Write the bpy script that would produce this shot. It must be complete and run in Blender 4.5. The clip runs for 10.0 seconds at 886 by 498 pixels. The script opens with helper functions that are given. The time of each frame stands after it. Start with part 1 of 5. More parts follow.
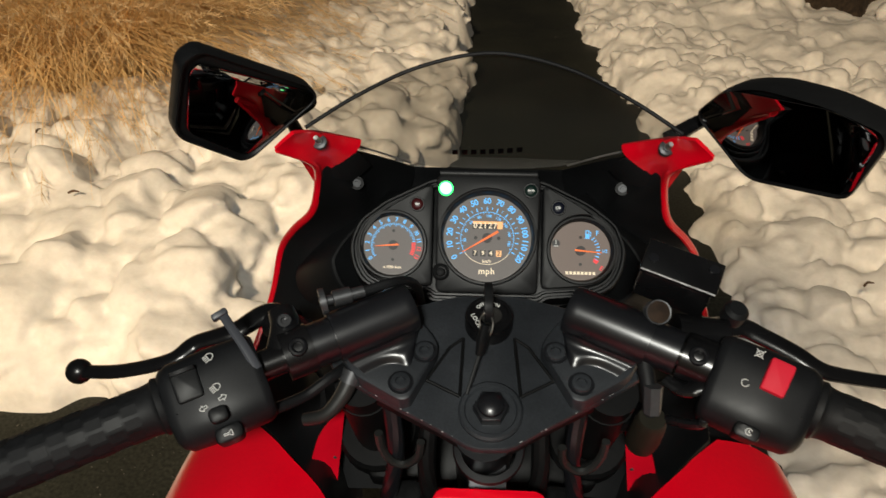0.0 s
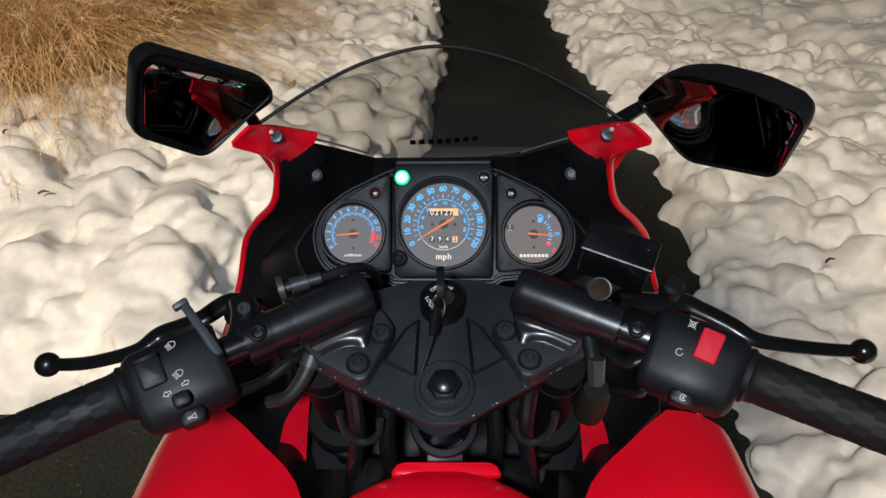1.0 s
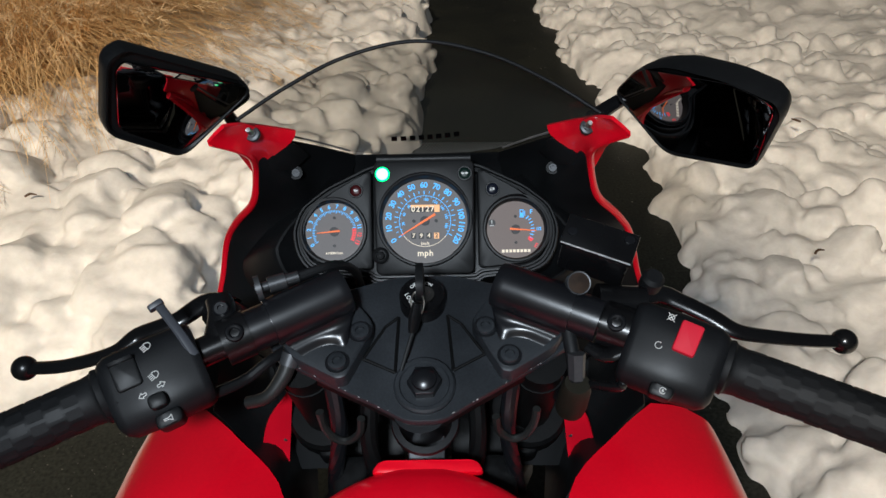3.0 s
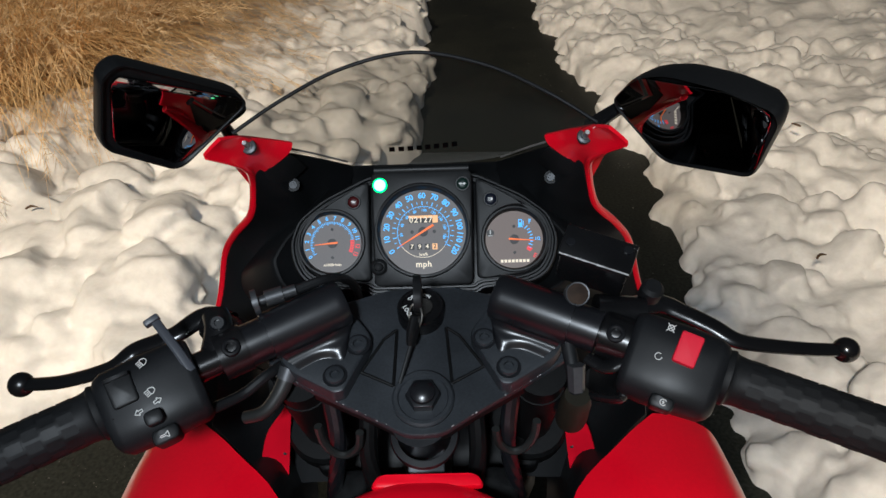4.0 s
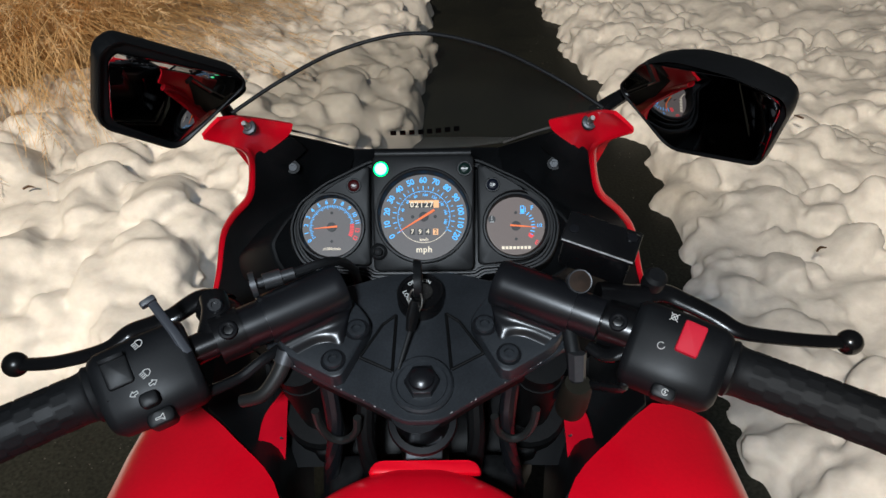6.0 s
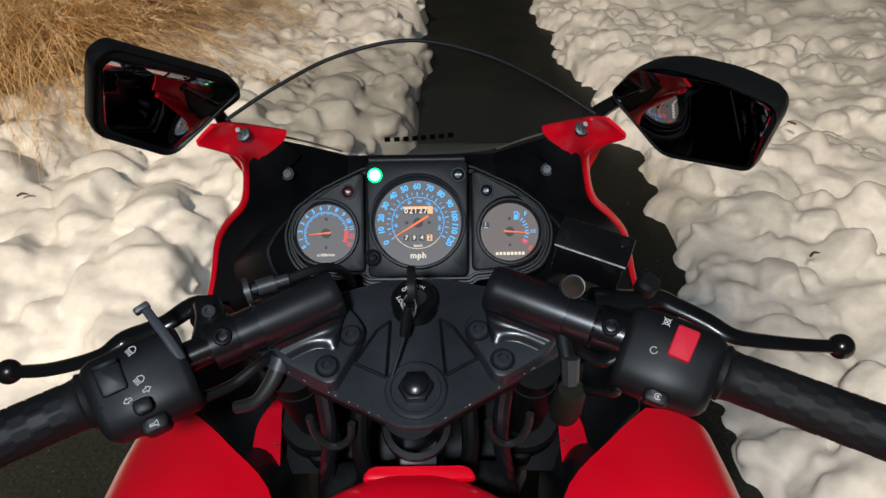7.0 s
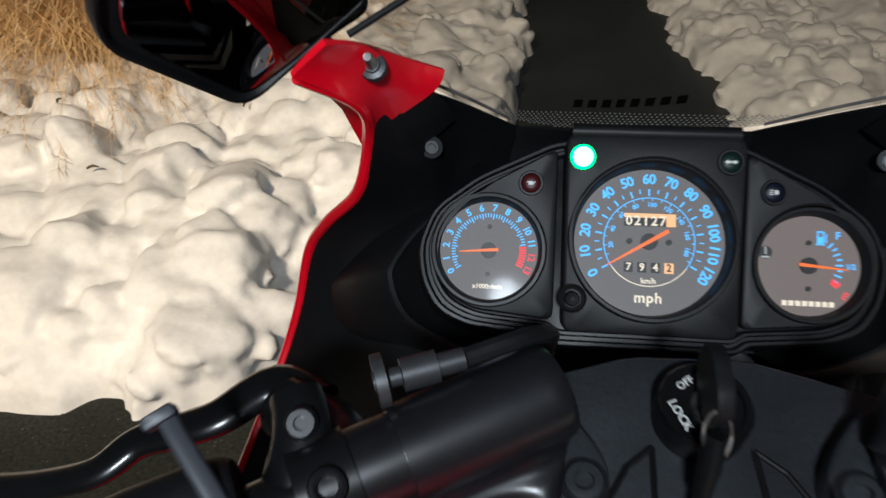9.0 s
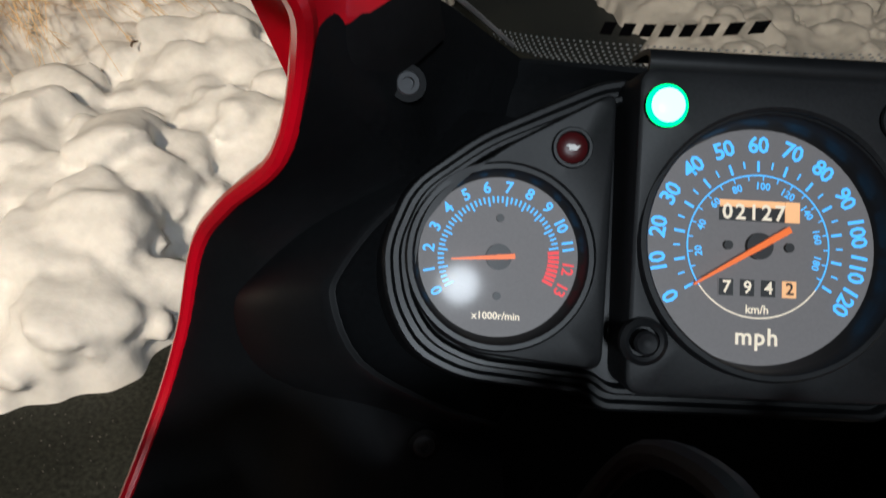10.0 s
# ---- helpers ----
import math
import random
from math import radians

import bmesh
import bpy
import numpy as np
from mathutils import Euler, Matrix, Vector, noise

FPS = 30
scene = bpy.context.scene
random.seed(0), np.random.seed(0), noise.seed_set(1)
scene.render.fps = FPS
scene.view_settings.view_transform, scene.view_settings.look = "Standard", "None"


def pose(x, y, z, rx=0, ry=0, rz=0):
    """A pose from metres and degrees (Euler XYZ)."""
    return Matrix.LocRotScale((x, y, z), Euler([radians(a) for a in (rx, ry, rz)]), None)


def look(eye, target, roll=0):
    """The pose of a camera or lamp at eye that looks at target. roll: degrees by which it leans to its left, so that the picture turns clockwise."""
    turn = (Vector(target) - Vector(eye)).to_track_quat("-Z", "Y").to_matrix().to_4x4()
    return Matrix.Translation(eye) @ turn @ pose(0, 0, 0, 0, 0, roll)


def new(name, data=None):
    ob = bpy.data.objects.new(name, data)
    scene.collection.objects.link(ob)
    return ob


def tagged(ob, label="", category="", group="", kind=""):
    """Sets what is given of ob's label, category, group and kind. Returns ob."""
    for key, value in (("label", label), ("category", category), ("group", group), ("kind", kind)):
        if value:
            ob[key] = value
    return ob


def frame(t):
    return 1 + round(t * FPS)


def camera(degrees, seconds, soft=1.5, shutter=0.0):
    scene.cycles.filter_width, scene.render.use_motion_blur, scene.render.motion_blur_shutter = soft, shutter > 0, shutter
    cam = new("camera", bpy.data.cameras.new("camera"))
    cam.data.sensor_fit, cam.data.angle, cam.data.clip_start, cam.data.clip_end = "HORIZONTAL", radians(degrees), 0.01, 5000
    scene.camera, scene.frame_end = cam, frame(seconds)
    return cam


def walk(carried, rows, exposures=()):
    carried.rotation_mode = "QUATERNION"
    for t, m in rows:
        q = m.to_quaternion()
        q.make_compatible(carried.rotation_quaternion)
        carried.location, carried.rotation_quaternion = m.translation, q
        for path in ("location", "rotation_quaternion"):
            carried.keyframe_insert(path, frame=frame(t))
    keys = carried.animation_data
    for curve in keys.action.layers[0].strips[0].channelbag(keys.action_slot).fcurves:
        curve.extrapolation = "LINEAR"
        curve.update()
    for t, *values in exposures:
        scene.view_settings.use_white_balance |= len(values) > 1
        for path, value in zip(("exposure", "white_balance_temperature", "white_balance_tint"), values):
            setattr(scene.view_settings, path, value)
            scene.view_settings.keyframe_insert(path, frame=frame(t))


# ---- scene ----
cam = camera(63.5, 10.0, shutter=0.25)
PATH = [
    (0, (-0.008, 0.003, 1.368), (-0.106, 1.636, 0.219), -0.5),
    (0.5, (0.008, -0.015, 1.377), (-0.012, 1.598, 0.195), 0.1),
    (1, (0.014, -0.018, 1.379), (-0.029, 1.601, 0.207), -1.1),
    (1.5, (0.017, -0.023, 1.38), (-0.041, 1.591, 0.201), -1.8),
    (2, (0.022, -0.023, 1.378), (-0.023, 1.599, 0.21), -1.6),
    (2.5, (0.024, -0.019, 1.376), (-0.005, 1.596, 0.196), -1.4),
    (4, (0.029, -0.011, 1.377), (-0.003, 1.616, 0.214), -2.3),
    (4.5, (0.03, -0.008, 1.379), (-0.003, 1.628, 0.228), -2.5),
    (5, (0.032, -0.01, 1.377), (0.0, 1.619, 0.216), -1.9),
    (6.5, (0.025, -0.005, 1.37), (0.0, 1.598, 0.173), -1.2),
    (7, (0.028, -0.008, 1.372), (0.013, 1.609, 0.195), -1.2),
    (7.5, (0.033, -0.016, 1.369), (0.011, 1.59, 0.177), -1.4),
    (8, (0.013, 0.018, 1.333), (-0.046, 1.61, 0.124), -1.8),
    (8.5, (-0.0176, 0.0702, 1.3172), (-0.1655, 1.5944, 0.0307), -2.5),
    (8.6, (-0.0294, 0.0895, 1.3122), (-0.1783, 1.6176, 0.0306), -2.6),
    (8.8, (-0.0505, 0.1531, 1.2869), (-0.258, 1.7133, 0.0528), -4.0),
    (9, (-0.0714, 0.2215, 1.2308), (-0.2764, 1.8157, 0.0406), -1.9),
    (9.2, (-0.0871, 0.2827, 1.2042), (-0.2338, 1.8408, -0.041), -0.5),
    (9.4, (-0.0985, 0.3300, 1.1740), (-0.2250, 1.914, -0.0399), -0.3),
    (9.6, (-0.1066, 0.3474, 1.1608), (-0.1707, 1.9685, -0.0088), 1.9),
    (10, (-0.113, 0.3586, 1.1477), (-0.0607, 1.8943, -0.1325), 4.1),
]
walk(cam, [(t, look(eye, target, roll)) for t, eye, target, roll in PATH],
     exposures=((0.0, 0.0, 7900, 10), (0.4, 0.0, 6650, 10), (0.8, 0.0, 6350, 10), (8.4, 0.0, 6350, 10), (9.3, 0.0, 6350, 10), (10.0, -0.1, 6350, 10)))

# ---- world and light ----
world = bpy.data.worlds.new("night_sky")
scene.world = world
world.use_nodes = True
world.node_tree.nodes["Background"].inputs["Color"].default_value = (0.66, 0.70, 0.74, 1)
world.node_tree.nodes["Background"].inputs["Strength"].default_value = 0.055


def lamp(name, place, target, watts, size, colour):
    data = bpy.data.lights.new(name, "AREA")
    data.shape, data.size, data.energy, data.color = "DISK", size, watts, colour
    ob = new(name, data)
    ob.matrix_world = look(place, target)
    return ob


lamp("eave_lamp_light", (-1.8, -3.2, 5.0), (-0.6, 2.8, 0.2), 465.0, 0.5, (1.0, 0.83, 0.62))
lamp("head_torch_light", (-0.07, -0.37, 1.70), (0, 0.36, 0.93), 12.5, 0.10, (0.84, 0.93, 1.0))


# ---- materials ----
def material(name, colour, rough=0.5, metal=0.0, grain=0.0, scale=60.0, bump=0.0, stain=0.0, stain_scale=6.0,
             coat=0.0, emit=None, power=0.0, spec=0.5, subsurface=0.0, rough_var=0.0):
    m = bpy.data.materials.new(name)
    m.use_nodes = True
    nodes, links = m.node_tree.nodes, m.node_tree.links
    b = nodes["Principled BSDF"]
    b.inputs["Base Color"].default_value = (*colour, 1)
    b.inputs["Roughness"].default_value = rough
    b.inputs["Metallic"].default_value = metal
    b.inputs["Coat Weight"].default_value = coat
    b.inputs["Coat Roughness"].default_value = 0.06
    b.inputs["Specular IOR Level"].default_value = spec
    if subsurface:
        b.inputs["Subsurface Weight"].default_value = subsurface
        b.inputs["Subsurface Radius"].default_value = (0.03, 0.02, 0.014)
        b.inputs["Subsurface Scale"].default_value = 0.5
    if emit:
        b.inputs["Emission Color"].default_value = (*emit, 1)
        b.inputs["Emission Strength"].default_value = power
    if grain or bump or stain or rough_var:
        co = nodes.new("ShaderNodeTexCoord")
        fine = nodes.new("ShaderNodeTexNoise")
        fine.inputs["Scale"].default_value = scale
        fine.inputs["Detail"].default_value = 6
        wide = nodes.new("ShaderNodeTexNoise")
        wide.inputs["Scale"].default_value = stain_scale
        wide.inputs["Detail"].default_value = 4
        links.new(co.outputs["Object"], fine.inputs["Vector"])
        links.new(co.outputs["Object"], wide.inputs["Vector"])
        value = None
        for tex, amount in ((fine, grain), (wide, stain)):
            if not amount:
                continue
            span = nodes.new("ShaderNodeMapRange")
            span.inputs["From Min"].default_value, span.inputs["From Max"].default_value = 0.3, 0.7
            span.inputs["To Min"].default_value, span.inputs["To Max"].default_value = 1 - amount, 1 + amount
            links.new(tex.outputs["Fac"], span.inputs["Value"])
            if value is None:
                value = span.outputs["Result"]
            else:
                times = nodes.new("ShaderNodeMath")
                times.operation = "MULTIPLY"
                links.new(value, times.inputs[0])
                links.new(span.outputs["Result"], times.inputs[1])
                value = times.outputs[0]
        if value is not None:
            mul = nodes.new("ShaderNodeVectorMath")
            mul.operation = "SCALE"
            mul.inputs[0].default_value = colour
            links.new(value, mul.inputs["Scale"])
            links.new(mul.outputs[0], b.inputs["Base Color"])
        if bump:
            bn = nodes.new("ShaderNodeBump")
            bn.inputs["Strength"].default_value = bump
            bn.inputs["Distance"].default_value = 0.1 / scale
            links.new(fine.outputs["Fac"], bn.inputs["Height"])
            links.new(bn.outputs["Normal"], b.inputs["Normal"])
        if rough_var:
            rr = nodes.new("ShaderNodeMapRange")
            rr.inputs["From Min"].default_value, rr.inputs["From Max"].default_value = 0.3, 0.7
            rr.inputs["To Min"].default_value = max(0.02, rough - rough_var)
            rr.inputs["To Max"].default_value = min(1.0, rough + rough_var)
            links.new(wide.outputs["Fac"], rr.inputs["Value"])
            links.new(rr.outputs["Result"], b.inputs["Roughness"])
    return m


def clear(name, tint, rough=0.02, base=0.03, haze=0.0):
    """A thin clear sheet: light passes straight through it, tinted, and Fresnel gives the gloss."""
    m = bpy.data.materials.new(name)
    m.use_nodes = True
    nodes, links = m.node_tree.nodes, m.node_tree.links
    nodes.clear()
    out, mix = nodes.new("ShaderNodeOutputMaterial"), nodes.new("ShaderNodeMixShader")
    through_it, gloss, facing = nodes.new("ShaderNodeBsdfTransparent"), nodes.new("ShaderNodeBsdfGlossy"), nodes.new("ShaderNodeLayerWeight")
    through_it.inputs["Color"].default_value = (*tint, 1)
    gloss.inputs["Roughness"].default_value = rough
    facing.inputs["Blend"].default_value = 0.5
    power, span = nodes.new("ShaderNodeMath"), nodes.new("ShaderNodeMath")
    power.operation, span.operation = "POWER", "MULTIPLY_ADD"
    power.inputs[1].default_value = 4.0
    span.inputs[1].default_value, span.inputs[2].default_value = base * 12, base
    links.new(facing.outputs["Facing"], power.inputs[0])
    links.new(power.outputs[0], span.inputs[0])
    links.new(span.outputs[0], mix.inputs[0])
    links.new(through_it.outputs[0], mix.inputs[1])
    links.new(gloss.outputs[0], mix.inputs[2])
    dust, veil = nodes.new("ShaderNodeBsdfDiffuse"), nodes.new("ShaderNodeMixShader")
    dust.inputs["Color"].default_value = (0.5, 0.52, 0.48, 1)
    veil.inputs[0].default_value = haze
    links.new(mix.outputs[0], veil.inputs[1])
    links.new(dust.outputs[0], veil.inputs[2])
    links.new(veil.outputs[0], out.inputs["Surface"])
    return m


RED = material("red_paint", (0.78, 0.002, 0.015), 0.3, coat=0.35, stain=0.06, stain_scale=9, grain=0.03, scale=300, spec=0.4)
BLACK_PLASTIC = material("black_plastic", (0.0058, 0.0062, 0.0068), 0.44, grain=0.2, scale=500, bump=0.12, rough_var=0.08, stain=0.15, stain_scale=14, spec=0.22)
PANEL_PLASTIC = material("panel_plastic", (0.0080, 0.0084, 0.0090), 0.5, grain=0.25, scale=900, bump=0.25, rough_var=0.06, stain=0.1, stain_scale=20, spec=0.22)
SWITCH_PLASTIC = material("switch_plastic", (0.0055, 0.006, 0.007), 0.5, grain=0.2, scale=700, bump=0.2, rough_var=0.08, stain=0.15, stain_scale=25, spec=0.22)
GLOSS_BLACK = material("gloss_black", (0.004, 0.004, 0.0045), 0.26, stain=0.2, stain_scale=20, rough_var=0.06, spec=0.4)
SATIN_BLACK = material("satin_black_metal", (0.0075, 0.0080, 0.0100), 0.31, metal=0.25, grain=0.15, scale=400, bump=0.05, rough_var=0.06, stain=0.2, stain_scale=12, spec=0.8)
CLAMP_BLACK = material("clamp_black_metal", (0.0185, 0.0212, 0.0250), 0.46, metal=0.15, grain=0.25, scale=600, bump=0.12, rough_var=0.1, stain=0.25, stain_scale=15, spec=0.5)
RUBBER = material("grip_rubber", (0.006, 0.0064, 0.0072), 0.62, grain=0.25, scale=500, bump=0.25, stain=0.3, stain_scale=18, rough_var=0.1, spec=0.2)
# Near black that holds the shade under the clamp and in its creases.
SHADE_BLACK = material("shade_black", (0.0035, 0.0036, 0.0038), 0.5, grain=0.3, scale=300, stain=0.3, stain_scale=20, spec=0.18)
WEB_BLACK = material("web_black_metal", (0.0042, 0.0044, 0.0055), 0.5, grain=0.15, scale=400, bump=0.05, rough_var=0.08, stain=0.2, stain_scale=12, spec=0.2)
# Pale grey for real paint chips and for the lid's painted highlight.
CHIP_GLINT_GREY = material("chip_and_glint_grey", (0.30, 0.30, 0.30), 0.6, stain=0.4, stain_scale=300)
DOT_PRINT = material("pale_dot_print", (0.30, 0.29, 0.27), 0.6)
FROSTED_EDGE = material("frosted_plastic_edge", (0.16, 0.15, 0.145), 0.4, stain=0.3, stain_scale=40)
STEEL = material("steel", (0.5, 0.49, 0.47), 0.3, metal=1.0, stain=0.25, stain_scale=60, rough_var=0.1)
GREY_METAL = material("grey_metal", (0.06, 0.062, 0.066), 0.45, metal=0.6, stain=0.2, stain_scale=30, grain=0.1, scale=400)
GREY_PLASTIC = material("grey_plastic", (0.035, 0.038, 0.046), 0.45, stain=0.1, stain_scale=40)
# Darker, duller copy of the red paint for a part in shade.
RED_SHADED = material("red_paint_shaded", (0.6, 0.002, 0.015), 0.55, stain=0.15, stain_scale=20, spec=0.15)
RED_PLASTIC = material("red_plastic", (0.52, 0.012, 0.03), 0.6, spec=0.2, stain=0.06, stain_scale=40)
WHITE_PRINT = material("white_print", (0.6, 0.6, 0.58), 0.6)
DIAL = material("dial_face", (0.105, 0.10, 0.10), 0.6, grain=0.08, scale=900, emit=(0.6, 0.55, 0.54), power=0.115)
WARM_DIAL = material("warm_dial_face", (0.09, 0.082, 0.078), 0.6, grain=0.08, scale=900, emit=(0.75, 0.55, 0.48), power=0.15)
BLUE_PRINT = material("backlit_blue_print", (0.1, 0.35, 0.6), 0.6, emit=(0.04, 0.42, 1.0), power=1.0)
RED_PRINT = material("backlit_red_print", (0.6, 0.05, 0.05), 0.6, emit=(1.0, 0.06, 0.08), power=0.6)
ORANGE_NEEDLE = material("orange_needle", (0.8, 0.16, 0.03), 0.5, emit=(1.0, 0.16, 0.02), power=0.45)
AMBER_WINDOW = material("backlit_amber_window", (0.7, 0.4, 0.2), 0.5, emit=(1.0, 0.48, 0.2), power=0.6)
DRUM = material("counter_drum", (0.02, 0.02, 0.02), 0.5)
CREAM_PRINT = material("backlit_cream_print", (0.8, 0.7, 0.55), 0.5, emit=(1.0, 0.82, 0.6), power=0.35)
GREEN_GLOW = material("green_lamp_lens", (0.0, 0.22, 0.07), 0.4, emit=(0.0, 1.0, 0.24), power=2.6, spec=0.2)
GREEN_CORE = material("green_lamp_core", (0.02, 0.3, 0.1), 0.3, emit=(0.40, 1.0, 0.60), power=2.4, spec=0.2)
DARK_RED_LENS = material("dark_red_lens", (0.045, 0.003, 0.004), 0.4, spec=0.25)
DARK_GREEN_LENS = material("dark_green_lens", (0.003, 0.014, 0.011), 0.4, spec=0.25)
DARK_BLUE_LENS = material("dark_blue_lens", (0.004, 0.006, 0.014), 0.4, spec=0.25)
LENS = clear("gauge_lens_clear", (0.95, 0.95, 0.95), 0.09, 0.0022)
TINTED = clear("tinted_windscreen", (0.55, 0.55, 0.54), 0.03, 0.006, 0.035)
MIRROR = material("mirror_glass", (0.45, 0.45, 0.46), 0.015, metal=1.0)
ASPHALT = material("wet_asphalt", (0.0170, 0.0186, 0.0150), 0.6, spec=0.22, grain=0.6, scale=110, bump=0.6, stain=0.4, stain_scale=2.5, rough_var=0.15)
SNOW = material("old_snow", (0.82, 0.81, 0.79), 0.65, grain=0.06, scale=45, bump=0.6, stain=0.10, stain_scale=3, subsurface=0.08)
STRAW = material("dry_straw", (0.84, 0.58, 0.29), 0.65, stain=0.35, stain_scale=7, grain=0.2, scale=60)
PLUME = material("dry_plume", (0.70, 0.52, 0.32), 0.8, stain=0.2, stain_scale=9)
SOIL = material("dark_soil", (0.045, 0.03, 0.02), 0.9, grain=0.5, scale=40, bump=0.6, stain=0.4, stain_scale=6)
LEAF = material("dead_leaf", (0.10, 0.055, 0.03), 0.8, stain=0.4, stain_scale=30)
GRIT = material("grit", (0.10, 0.095, 0.085), 0.8, stain=0.5, stain_scale=60)
HOSE_BLACK = material("hose_black", (0.0130, 0.0135, 0.0130), 0.45, stain=0.3, stain_scale=30, spec=0.4)
OLIVE_RUBBER = material("olive_rubber", (0.0125, 0.0110, 0.0072), 0.6, stain=0.3, stain_scale=40, spec=0.2)
SIDING = material("pale_wall", (0.55, 0.52, 0.47), 0.7, grain=0.06, scale=60, bump=0.2, stain=0.1, stain_scale=1.5)


# ---- mesh helpers ----
def part(name, bm, mat, parent=None, label="", smooth=35):
    me = bpy.data.meshes.new(name)
    if isinstance(bm, bmesh.types.BMesh):
        bmesh.ops.recalc_face_normals(bm, faces=bm.faces)
        if smooth:
            for f in bm.faces:
                f.smooth = True
            for e in bm.edges:
                if len(e.link_faces) == 2 and e.calc_face_angle(0) > radians(smooth):
                    e.smooth = False
        bm.to_mesh(me)
        bm.free()
    else:
        me = bm
    me.materials.append(mat)
    ob = new(name, me)
    if parent:
        ob.parent = parent
    if label:
        ob["label"] = label
    return ob


def empty(name, label="", category="", place=(0, 0, 0), **kw):
    ob = new(name)
    ob.location = place
    return tagged(ob, label, category, **kw)


def smooth_path(pts, n=6):
    pts = [Vector(p) for p in pts]
    if len(pts) < 3:
        return pts
    out = []
    for i in range(len(pts) - 1):
        a, b, c, d = pts[max(i - 1, 0)], pts[i], pts[i + 1], pts[min(i + 2, len(pts) - 1)]
        for k in range(n):
            t = k / n
            out.append(0.5 * ((2 * b) + (c - a) * t + (2 * a - 5 * b + 4 * c - d) * t * t + (3 * b - a - 3 * c + d) * t ** 3))
    return out + [pts[-1]]


def tube(pts, radius, segs=12, n=6, flat=1.0, up=(0, 0, 1), bm=None, caps=True):
    """A round or flattened bar along a smooth path; radius may be a list for the path's points."""
    bm = bm or bmesh.new()
    raw = len(pts)
    path = smooth_path(pts, n)
    if not isinstance(radius, (list, tuple)):
        radius = [radius] * raw
    rings = []
    for i, p in enumerate(path):
        f = i / (len(path) - 1) * (raw - 1)
        k = min(int(f), raw - 2)
        r = radius[k] + (radius[k + 1] - radius[k]) * (f - k)
        d = (path[min(i + 1, len(path) - 1)] - path[max(i - 1, 0)]).normalized()
        side = d.cross(Vector(up))
        side = side.normalized() if side.length > 1e-4 else Vector((1, 0, 0))
        top = side.cross(d)
        rings.append([bm.verts.new(p + (side * math.cos(a) + top * math.sin(a) * flat) * r)
                      for a in (2 * math.pi * j / segs for j in range(segs))])
    for a, b in zip(rings, rings[1:]):
        for j in range(segs):
            bm.faces.new((a[j], a[(j + 1) % segs], b[(j + 1) % segs], b[j]))
    if caps:
        bm.faces.new(rings[0][::-1])
        bm.faces.new(rings[-1])
    return bm


def lathe(profile, m, segs=32, bm=None, closed=False):
    """Turns (radius, height) pairs round the z axis of m."""
    bm = bm or bmesh.new()
    rings = []
    for r, h in profile:
        if r < 1e-6:
            rings.append([bm.verts.new(m @ Vector((0, 0, h)))])
        else:
            rings.append([bm.verts.new(m @ Vector((r * math.cos(a), r * math.sin(a), h)))
                          for a in (2 * math.pi * j / segs for j in range(segs))])
    pairs = list(zip(rings, rings[1:])) + ([(rings[-1], rings[0])] if closed else [])
    for a, b in pairs:
        for j in range(segs):
            k = (j + 1) % segs
            if len(a) == 1 and len(b) > 1:
                bm.faces.new((a[0], b[k], b[j]))
            elif len(b) == 1 and len(a) > 1:
                bm.faces.new((a[j], a[k], b[0]))
            elif len(a) > 1:
                bm.faces.new((a[j], a[k], b[k], b[j]))
    return bm


def rounded(outline, r, n=4):
    """The outline with its corners rounded."""
    pts, out = [Vector(p) for p in outline], []
    for i, p in enumerate(pts):
        a, b = pts[i - 1] - p, pts[(i + 1) % len(pts)] - p
        k = min(r, a.length * 0.45, b.length * 0.45)
        s, e = p + a.normalized() * k, p + b.normalized() * k
        for j in range(n + 1):
            t = j / n
            out.append(s * (1 - t) ** 2 + p * 2 * t * (1 - t) + e * t * t)
    return out


def plate(outline, low, high, m, bevel=0.0, corner=0.0, bm=None, taper=1.0):
    """A slab of that outline in m's xy plane, from low to high, its upper rim bevelled."""
    bm = bm or bmesh.new()
    if corner:
        outline = [(p.x, p.y) for p in rounded([(x, y, 0) for x, y in outline], corner)]
    c = (sum(p[0] for p in outline) / len(outline), sum(p[1] for p in outline) / len(outline))

    def ring(h, k):
        return [bm.verts.new(m @ Vector((c[0] + (x - c[0]) * k, c[1] + (y - c[1]) * k, h))) for x, y in outline]
    size = max(math.dist(c, p) for p in outline)
    rows = [ring(low, taper)]
    if bevel:
        k = 1 - bevel / size
        rows += [ring(high - bevel, 1), ring(high - bevel * 0.3, 1 - (1 - k) * 0.35), ring(high, k)]
    else:
        rows += [ring(high, 1)]
    n = len(outline)
    for a, b in zip(rows, rows[1:]):
        for j in range(n):
            bm.faces.new((a[j], a[(j + 1) % n], b[(j + 1) % n], b[j]))
    bm.faces.new(rows[0][::-1])
    bm.faces.new(rows[-1])
    return bm


def box(x, y, z, m, bevel=0.0, bm=None):
    o = [(-x / 2, -y / 2), (x / 2, -y / 2), (x / 2, y / 2), (-x / 2, y / 2)]
    return plate(o, -z / 2, z / 2, m, bevel, bevel * 1.5, bm)


